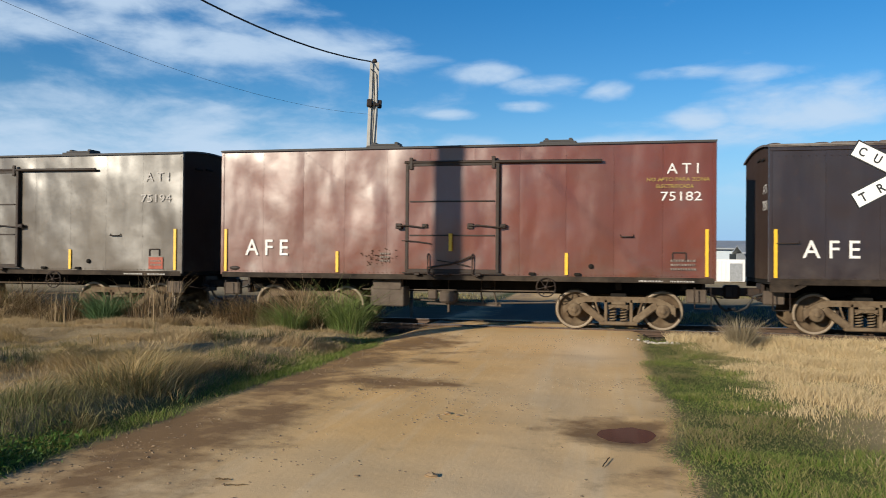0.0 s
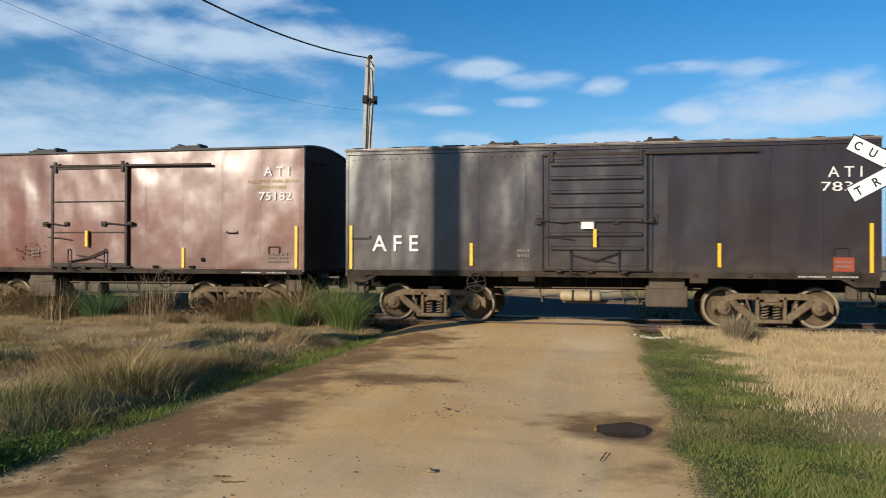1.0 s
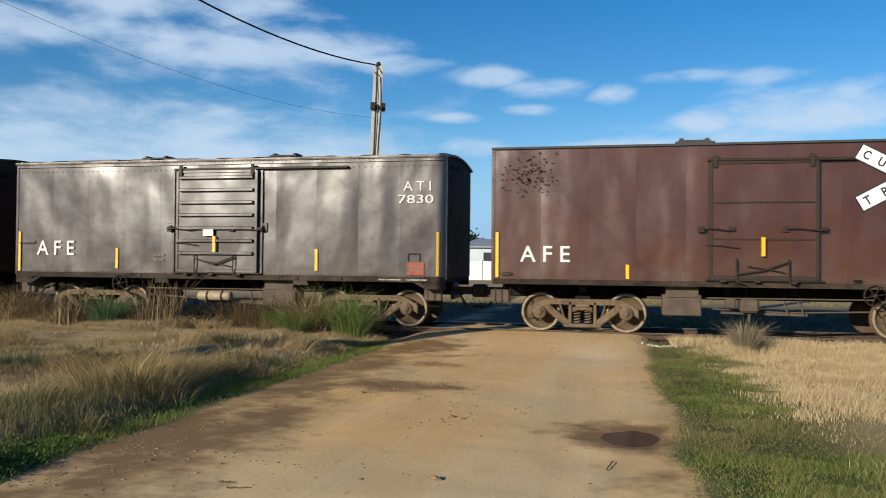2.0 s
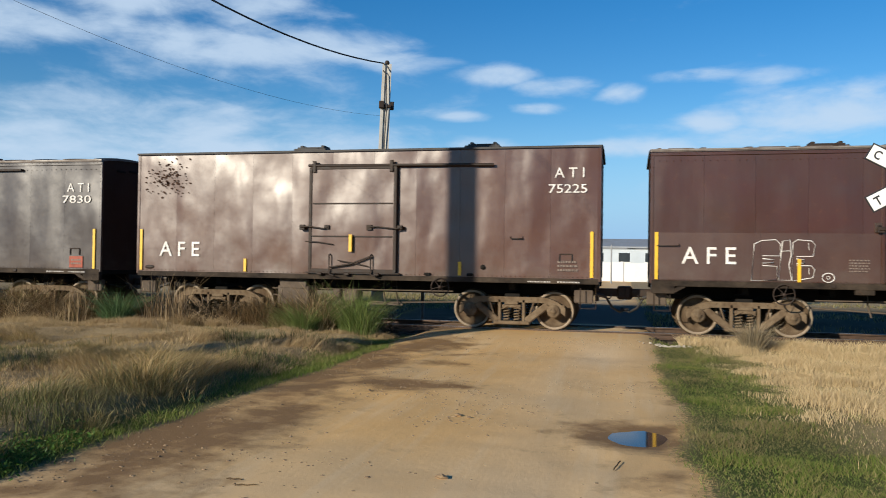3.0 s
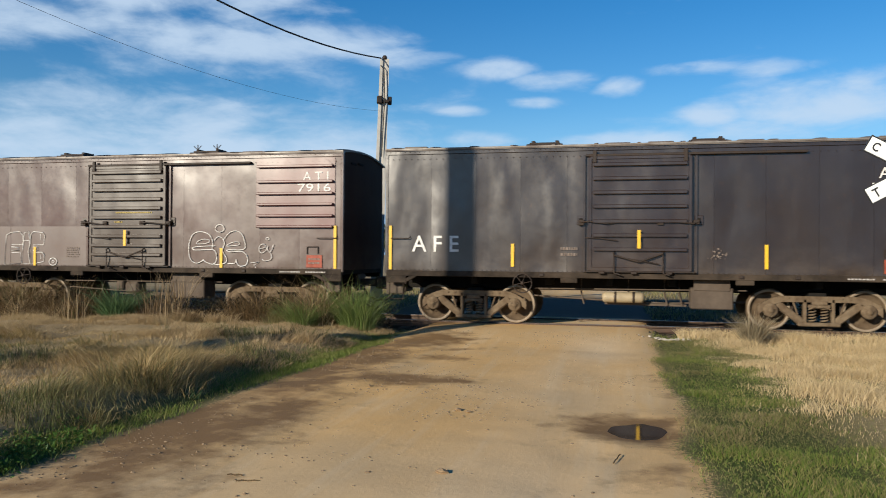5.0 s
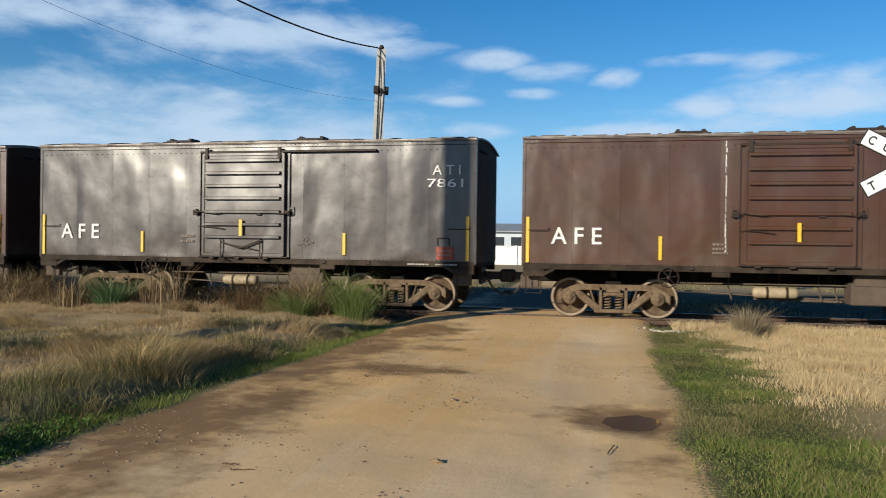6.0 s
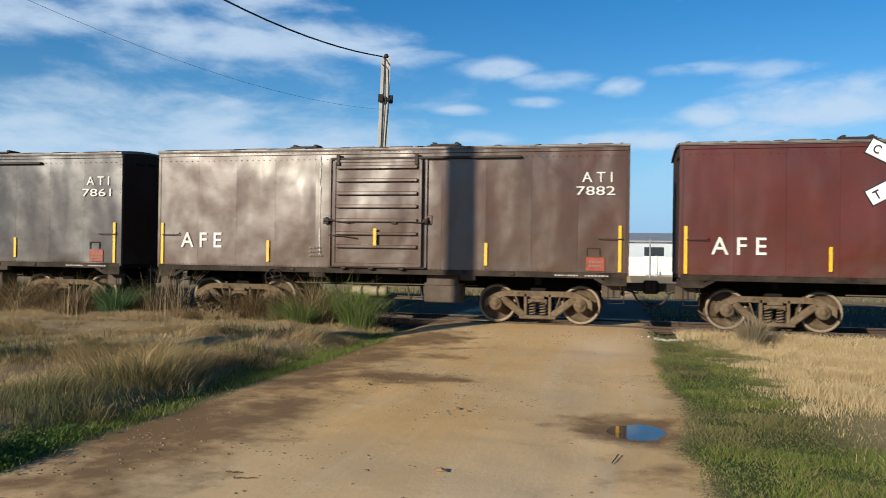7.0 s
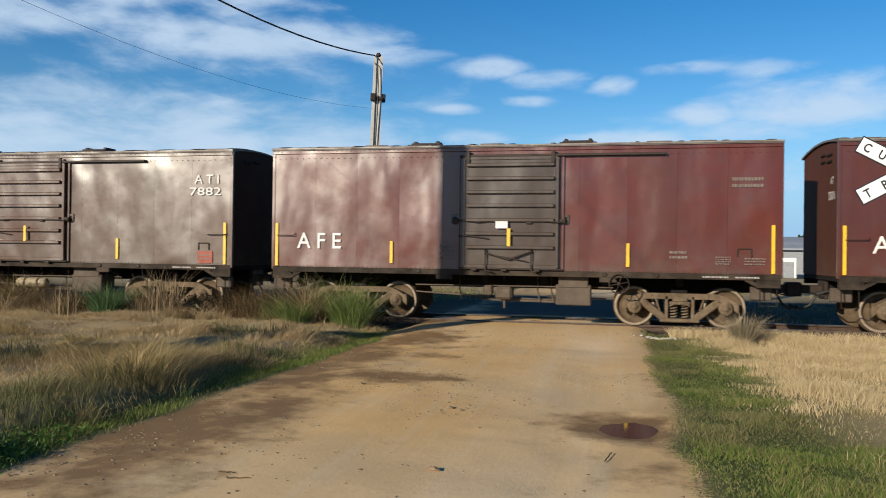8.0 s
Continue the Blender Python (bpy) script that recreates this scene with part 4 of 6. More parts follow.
def bogie(parent, x):
    g = Geo().box(-0.17, 0.17, -0.95, 0.95, 0.52, 0.78, 0.02)
    g.box(-0.75, -0.65, -0.62, 0.62, 0.28, 0.36, 0.01).box(0.65, 0.75, -0.62, 0.62, 0.28, 0.36, 0.01)
    b = part("bogie", g, M_DARK, parent, "dusty steel two-axle bogie", m=pose(x, 0, 0))
    for s in (-1, 1):
        part("side_frame", ME_FRAME, M_DUSTY, b, "dust-covered cast side frame", m=pose(0, s * 1.0, 0, 0, 0, 0 if s < 0 else 180))
        for a in (-0.92, 0.92):
            part("axle_box", ME_JOURNAL, M_DUSTY, b, m=pose(a, s * 1.0, 0.42, 0, 0, 0 if s < 0 else 180))
        for a in (-0.115, 0.115):
            part("spring", ME_SPRING, M_DUSTY, b, m=pose(a, s * 0.985, 0))
    for a in (-0.92, 0.92):
        w = part("wheelset", ME_WHEELSET, M_WHEEL, b, "dusty steel wheels on an axle", m=pose(a, 0, 0.42))
        # bright rims lie on the wheels and turn with them
        w.data = WHEEL_WITH_RIM
        ROLLING.append((w, a))
    for a in (-0.92, 0.92):
        s = -1 if a < 0 else 1
        part("brake_shoe", Geo().box(-0.03, 0.03, -0.83, -0.72, -0.13, 0.13, 0.015), M_IRON, b, m=pose(a - s * 0.455, 0, 0.42))
    return b


def joined(name, meshes):
    """One mesh out of several, each with its own material."""
    me = bpy.data.meshes.new(name)
    v, f, mi, sm = [], [], [], []
    for k, src in enumerate(meshes):
        n = len(v)
        v += [p.co[:] for p in src.vertices]
        for p in src.polygons:
            f.append(tuple(n + i for i in p.vertices))
            mi.append(k)
            sm.append(p.use_smooth)
        me.materials.append(src.materials[0])
    me.from_pydata(v, [], f)
    me.polygons.foreach_set("material_index", mi)
    me.polygons.foreach_set("use_smooth", sm)
    me.update()
    return me


WHEEL_WITH_RIM = joined("wheelset", (ME_WHEELSET, ME_RIM))


def side_panel(x0, x1, z0, z1, y, amp, seed, nx=9, nz=18):
    """A sheet panel, dented between its seams."""
    g, v = Geo(), []
    for j in range(nz + 1):
        for i in range(nx + 1):
            a, b = i / nx, j / nz
            x, z = x0 + a * (x1 - x0), z0 + b * (z1 - z0)
            free = (4 * a * (1 - a)) ** 0.5 * (4 * b * (1 - b)) ** 0.35
            d = noise.noise((x * 0.8, seed * 3.7, z * 0.6)) + 0.3 * noise.noise((x * 1.9, seed * 5.1 + 9, z * 1.1))
            v.append((x, y - amp * free * d, z))
    q = [(j * (nx + 1) + i, j * (nx + 1) + i + 1, (j + 1) * (nx + 1) + i + 1, (j + 1) * (nx + 1) + i) for j in range(nz) for i in range(nx)]
    g.add(v, q, True)
    # folded edge behind the panel
    e = 0.02
    for (ax, az), (bx, bz) in (((x0, z0), (x1, z0)), ((x1, z0), (x1, z1)), ((x1, z1), (x0, z1)), ((x0, z1), (x0, z0))):
        g.add([(ax, y, az), (ax, y + e, az), (bx, y + e, bz), (bx, y, bz)], [(0, 1, 2, 3)])
    return g


def rivets(rows, y, r=0.011):
    """Rows of round rivet heads: (x, z) start, (x, z) end, spacing."""
    g = Geo()
    for (xa, za), (xb, zb), d in rows:
        n = max(1, int(math.hypot(xb - xa, zb - za) / d))
        for k in range(n + 1):
            x, z = xa + (xb - xa) * k / n, za + (zb - za) * k / n
            v = [(x + r * math.cos(a * 1.0472), y, z + r * math.sin(a * 1.0472)) for a in range(6)] + [(x, y - 0.008, z)]
            g.add(v, [(i, (i + 1) % 6, 6) for i in range(6)])
    return g


def handwheel_mesh():
    g = Geo()
    R = 0.20
    g.tube([(R * math.cos(k * math.pi / 14), 0, R * math.sin(k * math.pi / 14)) for k in range(28)], 0.014, 6, True)
    for k in range(6):
        a = k * math.pi / 3 + 0.2
        g.tube([(0.02 * math.cos(a), -0.02, 0.02 * math.sin(a)), (0.12 * math.cos(a), -0.015, 0.12 * math.sin(a)), (R * math.cos(a), 0, R * math.sin(a))], 0.009, 5)
    g.lathe([(0.0, -0.045), (0.035, -0.045), (0.04, 0.0), (0.03, 0.22)], 10)
    return g.mesh("handwheel", M_IRON)


def coupler_mesh():
    g = Geo()
    g.box(-0.10, 0.40, -0.09, 0.09, -0.09, 0.09, 0.02)
    g.box(0.36, 0.56, -0.16, 0.14, -0.15, 0.15, 0.04)
    g.box(0.52, 0.66, -0.16, -0.05, -0.13, 0.13, 0.03)
    g.box(0.50, 0.58, 0.04, 0.15, -0.11, 0.11, 0.03)
    g.box(-0.12, -0.04, -0.30, 0.30, -0.20, 0.20, 0.02)
    return g.mesh("coupler", M_IRON)


ME_HANDWHEEL, ME_COUPLER = handwheel_mesh(), coupler_mesh()


def grab_iron(parent, x0, x1, z, y=NEAR):
    g = Geo().tube([(x0, y + 0.01, z), (x0, y - 0.05, z), (x0 + 0.02, y - 0.065, z), (x1 - 0.02, y - 0.065, z), (x1, y - 0.05, z + 0.012), (x1, y + 0.01, z + 0.05)], 0.010, 6)
    return part("grab_iron", g, M_IRON, parent)


def build_wagon(i, s):
    """s: the kind ('smooth' or 'ribbed'), the paints and what is written and fixed on the wagon."""
    ribbed = s["kind"] == "ribbed"
    eave = EAVES[s["kind"]]

    def arch(y):
        return eave + RISE * (1 - (y / HALF_W) ** 2)
    root = thing("boxcar", s["label"], "boxcar", pose(START + i * PITCH, TRACK_Y, RAIL_Z), "boxcars of the train")
    body_m, door_m = s["paint"], s["door"]
    # shell with an arched top
    ys = [NEAR + 0.02 + (2 * HALF_W - 0.02) * k / 12 for k in range(13)]
    outline = [(y, arch(y) - 0.01) for y in ys[::-1]] + [(ys[0], SILL + 0.10), (ys[-1], SILL + 0.10)]
    n = len(outline)
    v = [(-HALF_L + 0.01, y, z) for y, z in outline] + [(HALF_L - 0.01, y, z) for y, z in outline]
    g = Geo().add(v, [tuple(range(n))[::-1], tuple(range(n, 2 * n))])
    g.add(v, [(k, (k + 1) % n, (k + 1) % n + n, k + n) for k in range(n)])
    part("body", g, s.get("shell", P_SHELL), root)
    # roof
    oy = [-(HALF_W + 0.05) + 2 * (HALF_W + 0.05) * k / 14 for k in range(15)]
    top = [(y, arch(y) + 0.022) for y in oy]
    low = [(y, arch(y) - 0.018) for y in oy[::-1]]
    ring = top + low
    n = len(ring)
    xl = HALF_L + 0.04
    v = [(-xl, y, z) for y, z in ring] + [(xl, y, z) for y, z in ring]
    g = Geo().add(v, [tuple(range(n)), tuple(range(n, 2 * n))[::-1]])
    g.add(v, [(k, k + n, (k + 1) % n + n, (k + 1) % n) for k in range(n)])
    roof = part("roof", g, M_ROOFGREY if ribbed else M_ROOFDARK, root, "weathered grey sheet roof" if ribbed else "thin dark tarred roof")
    rnd = random.Random(i * 7 + 1)
    if ribbed:
        seam = Geo()
        for k in range(12):
            y = -(HALF_W + 0.052) + 2 * (HALF_W + 0.052) * k / 12
            y2 = -(HALF_W + 0.052) + 2 * (HALF_W + 0.052) * (k + 1) / 12
            a, b = arch(y) + 0.02, arch(y2) + 0.02
            seam.convex([(-0.03, y, a), (0.03, y, a), (0.03, y, a + 0.035), (-0.03, y, a + 0.035), (-0.03, y2, b), (0.03, y2, b), (0.03, y2, b + 0.035), (-0.03, y2, b + 0.035)],
                        [(0, 1, 2, 3), (4, 5, 6, 7), (0, 1, 5, 4), (1, 2, 6, 5), (2, 3, 7, 6), (3, 0, 4, 7)])
        me = seam.mesh("roof_seam", M_ROOFGREY)
        for k in range(13):
            part("roof_seam", me, M_ROOFGREY, roof, m=pose(-5.30 + k * 10.6 / 12, 0, 0))
        # pale strip: the sunlit line of the eave put into its colour
        edge = Geo().box(-xl, xl, -(HALF_W + 0.062), -(HALF_W + 0.045), eave - 0.006, eave + 0.030, 0.004)
        part("roof_edge", edge, M_ROOFEDGE, roof, "worn metal edge, coloured pale as if sunlit")
        cap = Geo()
        cap.box(-0.26, 0.26, -1.25, 1.25, 0.0, 0.05, 0.03)
        me = cap.mesh("roof_panel", M_ROOFGREY)
        for k in range(12):
            if rnd.random() < 0.75:
                part("roof_panel", me, M_ROOFGREY, roof, m=pose(-5.30 + (k + 0.5) * 10.6 / 12, 0, eave + 0.03 + rnd.uniform(0, 0.03)))
    for hx in s["hatches"]:
        g = Geo().box(-0.40, 0.40, -0.35, 0.35, 0.0, 0.07, 0.02).box(-0.33, 0.33, -0.28, 0.28, 0.07, 0.11, 0.02)
        for k in (-0.26, 0.26):
            g.box(k - 0.04, k + 0.04, -0.2, 0.2, 0.10, 0.16, 0.01)
            if s.get("spikes") and hx > 0:
                g.tube([(k - 0.10, -0.2, 0.24), (k, -0.2, 0.15), (k + 0.10, -0.2, 0.25)], 0.012, 5)
                g.tube([(k, -0.2, 0.12), (k, -0.2, 0.27)], 0.014, 5)
        part("roof_hatch", g, M_ROOFDARK if not ribbed else M_IRON, roof, "small dark roof hatch", m=pose(hx, -0.75, arch(-0.75) - 0.04))
    # sheets of the side
    z0, z1 = SILL + 0.115, eave - (0.11 if ribbed else 0.02)
    seams = s["seams"]
    for k in range(len(seams) - 1):
        a, b = seams[k], seams[k + 1]
        part("side_panel", side_panel(a + 0.0015, b - 0.0015, z0, z1, NEAR, s.get("dent", 0.016) * 1.15, i * 20 + k), body_m, root)
    for e in (-1, 1):
        part("corner_post", Geo().box(e * HALF_L - 0.035, e * HALF_L + 0.035, NEAR - 0.012, NEAR + 0.05, SILL + 0.06, eave - 0.01, 0.006), body_m, root)
    rows = []
    for x in (-HALF_L + 0.01, HALF_L - 0.01):
        rows.append(((x, 1.25), (x, eave - 0.09), 0.085))
    rows.append(((-5.3, z0 + 0.03), (5.3, z0 + 0.03), 0.10))
    if ribbed:
        g = Geo().box(-HALF_L - 0.02, HALF_L + 0.02, NEAR - 0.02, NEAR + 0.03, eave - 0.105, eave - 0.012, 0.008)
        part("fascia", g, s.get("fascia", body_m), root)
        r2 = rivets([((-5.35, eave - 0.055), (5.35, eave - 0.055), 0.11)], NEAR - 0.0205)
        tagged(part("rivets", r2, body_m, root), kind="stuff")
        rows.append(((-5.3, eave - 0.21), (5.3, eave - 0.21), 0.14))
    tagged(part("rivets", rivets(rows, NEAR - 0.0125), body_m, root), kind="stuff")
    # sill
    g = Geo()
    if ribbed:
        g.box(-HALF_L, HALF_L, NEAR - 0.022, NEAR + 0.12, SILL, SILL + 0.125, 0.008)
        for e in (-1, 1):
            a, b = sorted((e * HALF_L, e * 4.98))
            g.box(a, b, NEAR - 0.018, NEAR + 0.10, 0.88, SILL + 0.02, 0.008)
            g.bar((e * 5.0, NEAR + 0.03, 0.93), (e * 4.78, NEAR + 0.03, SILL + 0.02), 0.08, 0.08)
        for k in (-1.6, 1.9):
            g.box(k, k + 0.35, NEAR - 0.015, NEAR + 0.09, 0.93, SILL + 0.01, 0.01)
        part("sill", g, s["sill"], root, "dusty grey-brown steel sill")
    else:
        g.box(-HALF_L, HALF_L, NEAR - 0.014, NEAR + 0.12, SILL, SILL + 0.115, 0.006)
        part("sill", g, s["sill"], root, "narrow dusty steel sill")
    # door with its frame, ribs, bars
    dy = NEAR - 0.075
    dx0, dx1, dz0, dz1 = -0.99, 1.01, 1.24, 3.53
    door = part("door", side_panel(dx0, dx1, dz0, dz1, dy, 0.006, 400 + i, 12, 14), door_m, root, s.get("door_label", "sliding steel door, closed"))
    g = Geo()
    for a in (dx0, dx1):
        g.box(a - 0.035, a + 0.035, dy - 0.02, NEAR + 0.02, dz0 - 0.04, dz1 + 0.03, 0.008)
    g.box(dx0, dx1, dy - 0.018, NEAR + 0.02, dz0 - 0.05, dz0 + 0.03, 0.008)
    g.box(dx0, dx1, dy - 0.018, NEAR + 0.02, dz1 - 0.02, dz1 + 0.05, 0.008)
    part("door_frame", g, door_m if ribbed else M_IRON, door)
    if ribbed:
        for a in (dx0 - 0.12, dx1 + 0.12):
            part("door_post", Geo().box(a - 0.025, a + 0.025, NEAR - 0.045, NEAR + 0.02, dz0 - 0.08, dz1 + 0.08, 0.006), body_m, root)
    for z in s["ribs"]:
        w = 0.075 if ribbed else 0.03
        g = Geo().box(dx0 + 0.06, dx1 - 0.06, dy - (0.075 if ribbed else 0.025), dy + 0.01, z - w / 2, z + w / 2, 0.012 if ribbed else 0.006)
        part("door_rib", g, door_m if ribbed else M_IRON, door)
    for z0b, xa, xb in ((2.20, dx0 - 0.22, dx0 + 0.45), (2.20, dx1 - 0.62, dx1 + 0.16)):
        g = Geo().tube([(xa, dy - 0.05, z0b), (xa + 0.2, dy - 0.06, z0b + 0.02), (xb - 0.1, dy - 0.055, z0b - 0.03), (xb, dy - 0.04, z0b + 0.01)], 0.018, 6)
        g.box(xa - 0.03, xa + 0.10, dy - 0.05, dy + 0.03, z0b - 0.06, z0b + 0.06, 0.01)
        g.box(xb - 0.10, xb + 0.02, dy - 0.05, dy + 0.03, z0b - 0.04, z0b + 0.05, 0.01)
        part("latch_bar", g, M_IRON, door, "dark iron latch bar")
    g = Geo().tube([(dx0 - 0.10, dy - 0.04, 1.88), (dx0 + 0.2, dy - 0.05, 1.87), (dx0 + 0.55, dy - 0.045, 1.82)], 0.014, 6)
    part("latch_bar", g, M_IRON, door)
    if s["step"]:
        g = Geo()
        for a in (-0.50, 0.48):
            g.tube([(a, dy + 0.01, 1.60), (a, dy - 0.07, 1.58), (a, dy - 0.07, 1.15), (a + 0.12, dy - 0.09, 1.12)], 0.019, 6)
        g.tube([(-0.5, dy - 0.07, 1.52 if ribbed else 1.3), (0.0, dy - 0.07, 1.38), (0.48, dy - 0.07, 1.56)], 0.02, 6)
        g.tube([(-0.3, dy - 0.06, 1.46), (0.1, dy - 0.07, 1.40), (0.4, dy - 0.06, 1.34)], 0.014, 6)
        part("door_linkage", g, M_IRON, door, "dark iron locking linkage")
    # bottom runners
    g = Geo().box(dx0 - 0.1, dx1 + 0.12, dy - 0.03, NEAR + 0.02, 1.165, 1.195, 0.006)
    for a in (-0.75, -0.1, 0.6):
        g.box(a - 0.06, a + 0.06, dy - 0.05, NEAR, 1.13, 1.19, 0.01)
    part("door_runner", g, M_IRON, root)
    g = Geo().tube([(-1.05, dy - 0.01, 3.60), (3.2, dy - 0.01, 3.57)], 0.032, 8) if not ribbed else Geo().box(-1.08, 3.22, dy - 0.02, NEAR, 3.575, 3.625, 0.008)
    part("door_rail", g, s["rail"], root, "long door rail above the door")
    for a in (-0.9, 0.92):
        part("door_hanger", Geo().box(a - 0.04, a + 0.04, dy - 0.045, dy + 0.01, 3.44, 3.70, 0.01), M_IRON, root)
    # strips, grab irons and small fittings
    lo, hi = s["strip"]
    for x, a, b in ((-5.345, 1.17, 2.14), (5.29, 1.17, 2.14), (-2.62, lo, hi), (2.47, lo, hi)):
        part("yellow_strip", Geo().box(x - 0.033, x + 0.033, NEAR - 0.032, NEAR - 0.012, a, b, 0.002), M_YELLOW, root, "yellow reflective strip")
    if s.get("door_strip", True):
        part("yellow_strip", Geo().box(-0.035, 0.035, dy - 0.090, dy - 0.078 if ribbed else dy - 0.03, 1.66, 2.04, 0.002), M_YELLOW, door)
    if ribbed:
        grab_iron(root, -5.33, -4.90, 1.86)
        grab_iron(root, 4.86, 5.34, 1.86) if s.get("grab", True) else None
        for a in (-1.18, 1.18):
            g = Geo().box(a - 0.085, a + 0.085, NEAR - 0.03, NEAR, 2.15, 2.34, 0.01)
            part("lock_plate", g, door_m, root)
            part("lock_socket", Geo().box(a - 0.04, a + 0.035, NEAR - 0.04, NEAR - 0.01, 2.19, 2.29, 0.01), M_DARK, root)
        for x in (2.0, 3.05, -2.0):
            part("sill_bolt", Geo().box(x - 0.05, x + 0.05, NEAR - 0.05, NEAR, 1.06, 1.13, 0.012), M_IRON, root)
    else:
        g = Geo().tube([(3.58, NEAR, 2.02), (3.58, NEAR - 0.05, 1.98), (3.84, NEAR - 0.05, 1.98), (3.84, NEAR, 2.02)], 0.014, 6)
        part("grab_iron", g, M_IRON, root)
        part("drain_plug", Geo().lathe([(0.0, -0.04), (0.05, -0.04), (0.06, 0.02)], 10, pose(2.98, NEAR, 1.36)), M_DARK, root)
        for x in (1.75, 2.7):
            part("door_stop", Geo().box(x - 0.07, x + 0.07, NEAR - 0.06, NEAR, 1.16, 1.22, 0.015), M_DARK, root)
        part("oval_plate", Geo().lathe([(0.0, -0.012), (0.10, -0.012), (0.11, 0.0)], 16, pose(-5.12, NEAR, 1.24) @ Matrix.Diagonal((1.2, 1, 0.45, 1))), M_IRON, root)
    # writing
    y = NEAR - 0.026
    for words, x0, x1, a, b, mat, bold in s["words"]:
        lettering(words, x0, x1, a, b, y, mat, root, "", bold)
    bars(1, 3.95, 4.45, 1.055 if not ribbed else 1.07, 1.085 if not ribbed else 1.10, NEAR - 0.027, M_FADED, root, i)
    bars(1, 4.58, 5.06, 1.055 if not ribbed else 1.07, 1.085 if not ribbed else 1.10, NEAR - 0.027, M_FADED, root, i + 30)
    if s.get("notice"):
        a = 4.60
        part("notice", Geo().box(a, a + 0.38, NEAR - 0.022, NEAR - 0.012, 1.19, 1.47, 0.002), s["notice"], root, "orange-red painted notice")
        bars(2, a + 0.05, a + 0.33, 1.27, 1.40, NEAR - 0.024, M_STENCIL, root, i + 50)
    g = Geo()
    for (xa, za), (xb, zb) in (((4.62, 1.50), (4.62, 1.66)), ((4.62, 1.66), (4.88, 1.66)), ((4.88, 1.66), (4.88, 1.50))):
        g.bar((xa, NEAR - 0.02, za), (xb, NEAR - 0.02, zb), 0.022, 0.02)
    part("card_holder", g, M_IRON, root)
    for a, b, c, d, rws in s.get("stencils", ()):
        bars(rws, a, b, c, d, NEAR - 0.024, M_STENCIL, root, i * 3 + int(a * 10), "worn_stencil")
    if s.get("card"):
        part("white_card", Geo().box(-0.28, -0.02, dy - 0.086, dy - 0.078, 2.04, 2.19, 0.002), M_WHITE, door, "white paper card on the door")
    if s.get("end_words"):
        m = Matrix.Translation((-HALF_L - 0.006, 0, 0)) @ pose(0, 0, 0, 0, 0, -90)
        for words, y0, y1, a, b in s["end_words"]:
            lettering(words, -y1, -y0, a, b, 0.0, M_WHITE, root, "", 0.01, m=m)
    for k, (ya, z) in enumerate(((-0.75, 3.62), (-0.25, 3.66), (-0.75, 3.48), (-0.25, 3.52))):
        if k < s.get("louvres", 2):
            for e in (-1, 1):
                part("end_louvre", Geo().box(e * HALF_L - 0.02, e * HALF_L + 0.02, ya - 0.16, ya + 0.16, z - 0.025, z + 0.025, 0.01), M_DARK, root)
    # underframe
    g = Geo().box(-5.3, 5.3, -0.22, 0.22, 0.72, SILL + 0.1, 0.02)
    for x in (-4.9, -3.55, -1.9, -0.6, 0.7, 2.0, 3.55, 4.9):
        g.box(x - 0.07, x + 0.07, NEAR + 0.45, HALF_W - 0.02, 0.86, SILL + 0.1, 0.015)
    g.box(-HALF_L + 0.02, HALF_L - 0.02, NEAR + 0.12, HALF_W - 0.02, SILL, SILL + 0.1, 0.01)
    g.box(-HALF_L + 0.02, HALF_L - 0.02, HALF_W - 0.14, HALF_W - 0.02, SILL - 0.12, SILL + 0.1, 0.01)
    part("underframe", g, M_DARK, root)
    g = Geo()
    g.tube([(-2.3, -0.75, 0.62), (-0.9, -0.8, 0.55), (0.6, -0.8, 0.5), (2.3, -0.7, 0.55)], 0.02, 6)
    g.tube([(-2.2, -0.95, 0.78), (2.2, -0.95, 0.80)], 0.018, 6)
    g.bar((-0.7, -0.85, 0.48), (1.0, -0.85, 0.46), 0.05, 0.03)
    for x in (-1.2, -0.2, 0.55, 0.85):
        g.tube([(x, -0.85, 1.0), (x, -0.86, 0.72), (x + 0.06, -0.9, 0.46)], 0.018, 6)
    part("brake_rigging", g, M_GREYBOX, root, "dusty brake rigging under the floor")
    bx0, bx1 = s["box"]
    g = Geo().box(bx0, bx1, NEAR + 0.22, NEAR + 0.75, 0.42, 0.86, 0.02).box(bx0 + 0.06, bx1 - 0.06, NEAR + 0.20, NEAR + 0.4, 0.80, SILL, 0.01)
    part("equipment_box", g, M_GREYBOX, root, "dusty grey-brown steel box")
    if s.get("tank"):
        t0, t1 = -0.75, 0.14
        prof = [(0.0, -0.0), (0.06, 0.0), (0.10, 0.03), (0.115, 0.08), (0.115, t1 - t0 - 0.08), (0.10, t1 - t0 - 0.03), (0.0, t1 - t0)]
        g = Geo().lathe(prof, 16, Matrix.Translation((t0, NEAR + 0.5, 0.62)) @ pose(0, 0, 0, 0, 0, -90))
        tank = part("air_tank", g, M_TANK, root, "cream-painted air tank")
        for x in (-0.5, -0.12):
            part("tank_strap", Geo().lathe([(0.117, 0.0), (0.122, 0.0), (0.122, 0.05), (0.117, 0.05)], 16, Matrix.Translation((x, NEAR + 0.5, 0.62)) @ pose(0, 0, 0, 0, 0, -90)), M_IRON, tank)
    else:
        g = Geo().box(-0.35, 0.02, NEAR + 0.35, NEAR + 0.75, 0.50, 0.78, 0.05).tube([(-0.16, NEAR + 0.5, 0.55), (-0.16, NEAR + 0.5, 0.30)], 0.03, 8)
        g.box(-0.62, -0.42, NEAR + 0.4, NEAR + 0.6, 0.58, 0.8, 0.03)
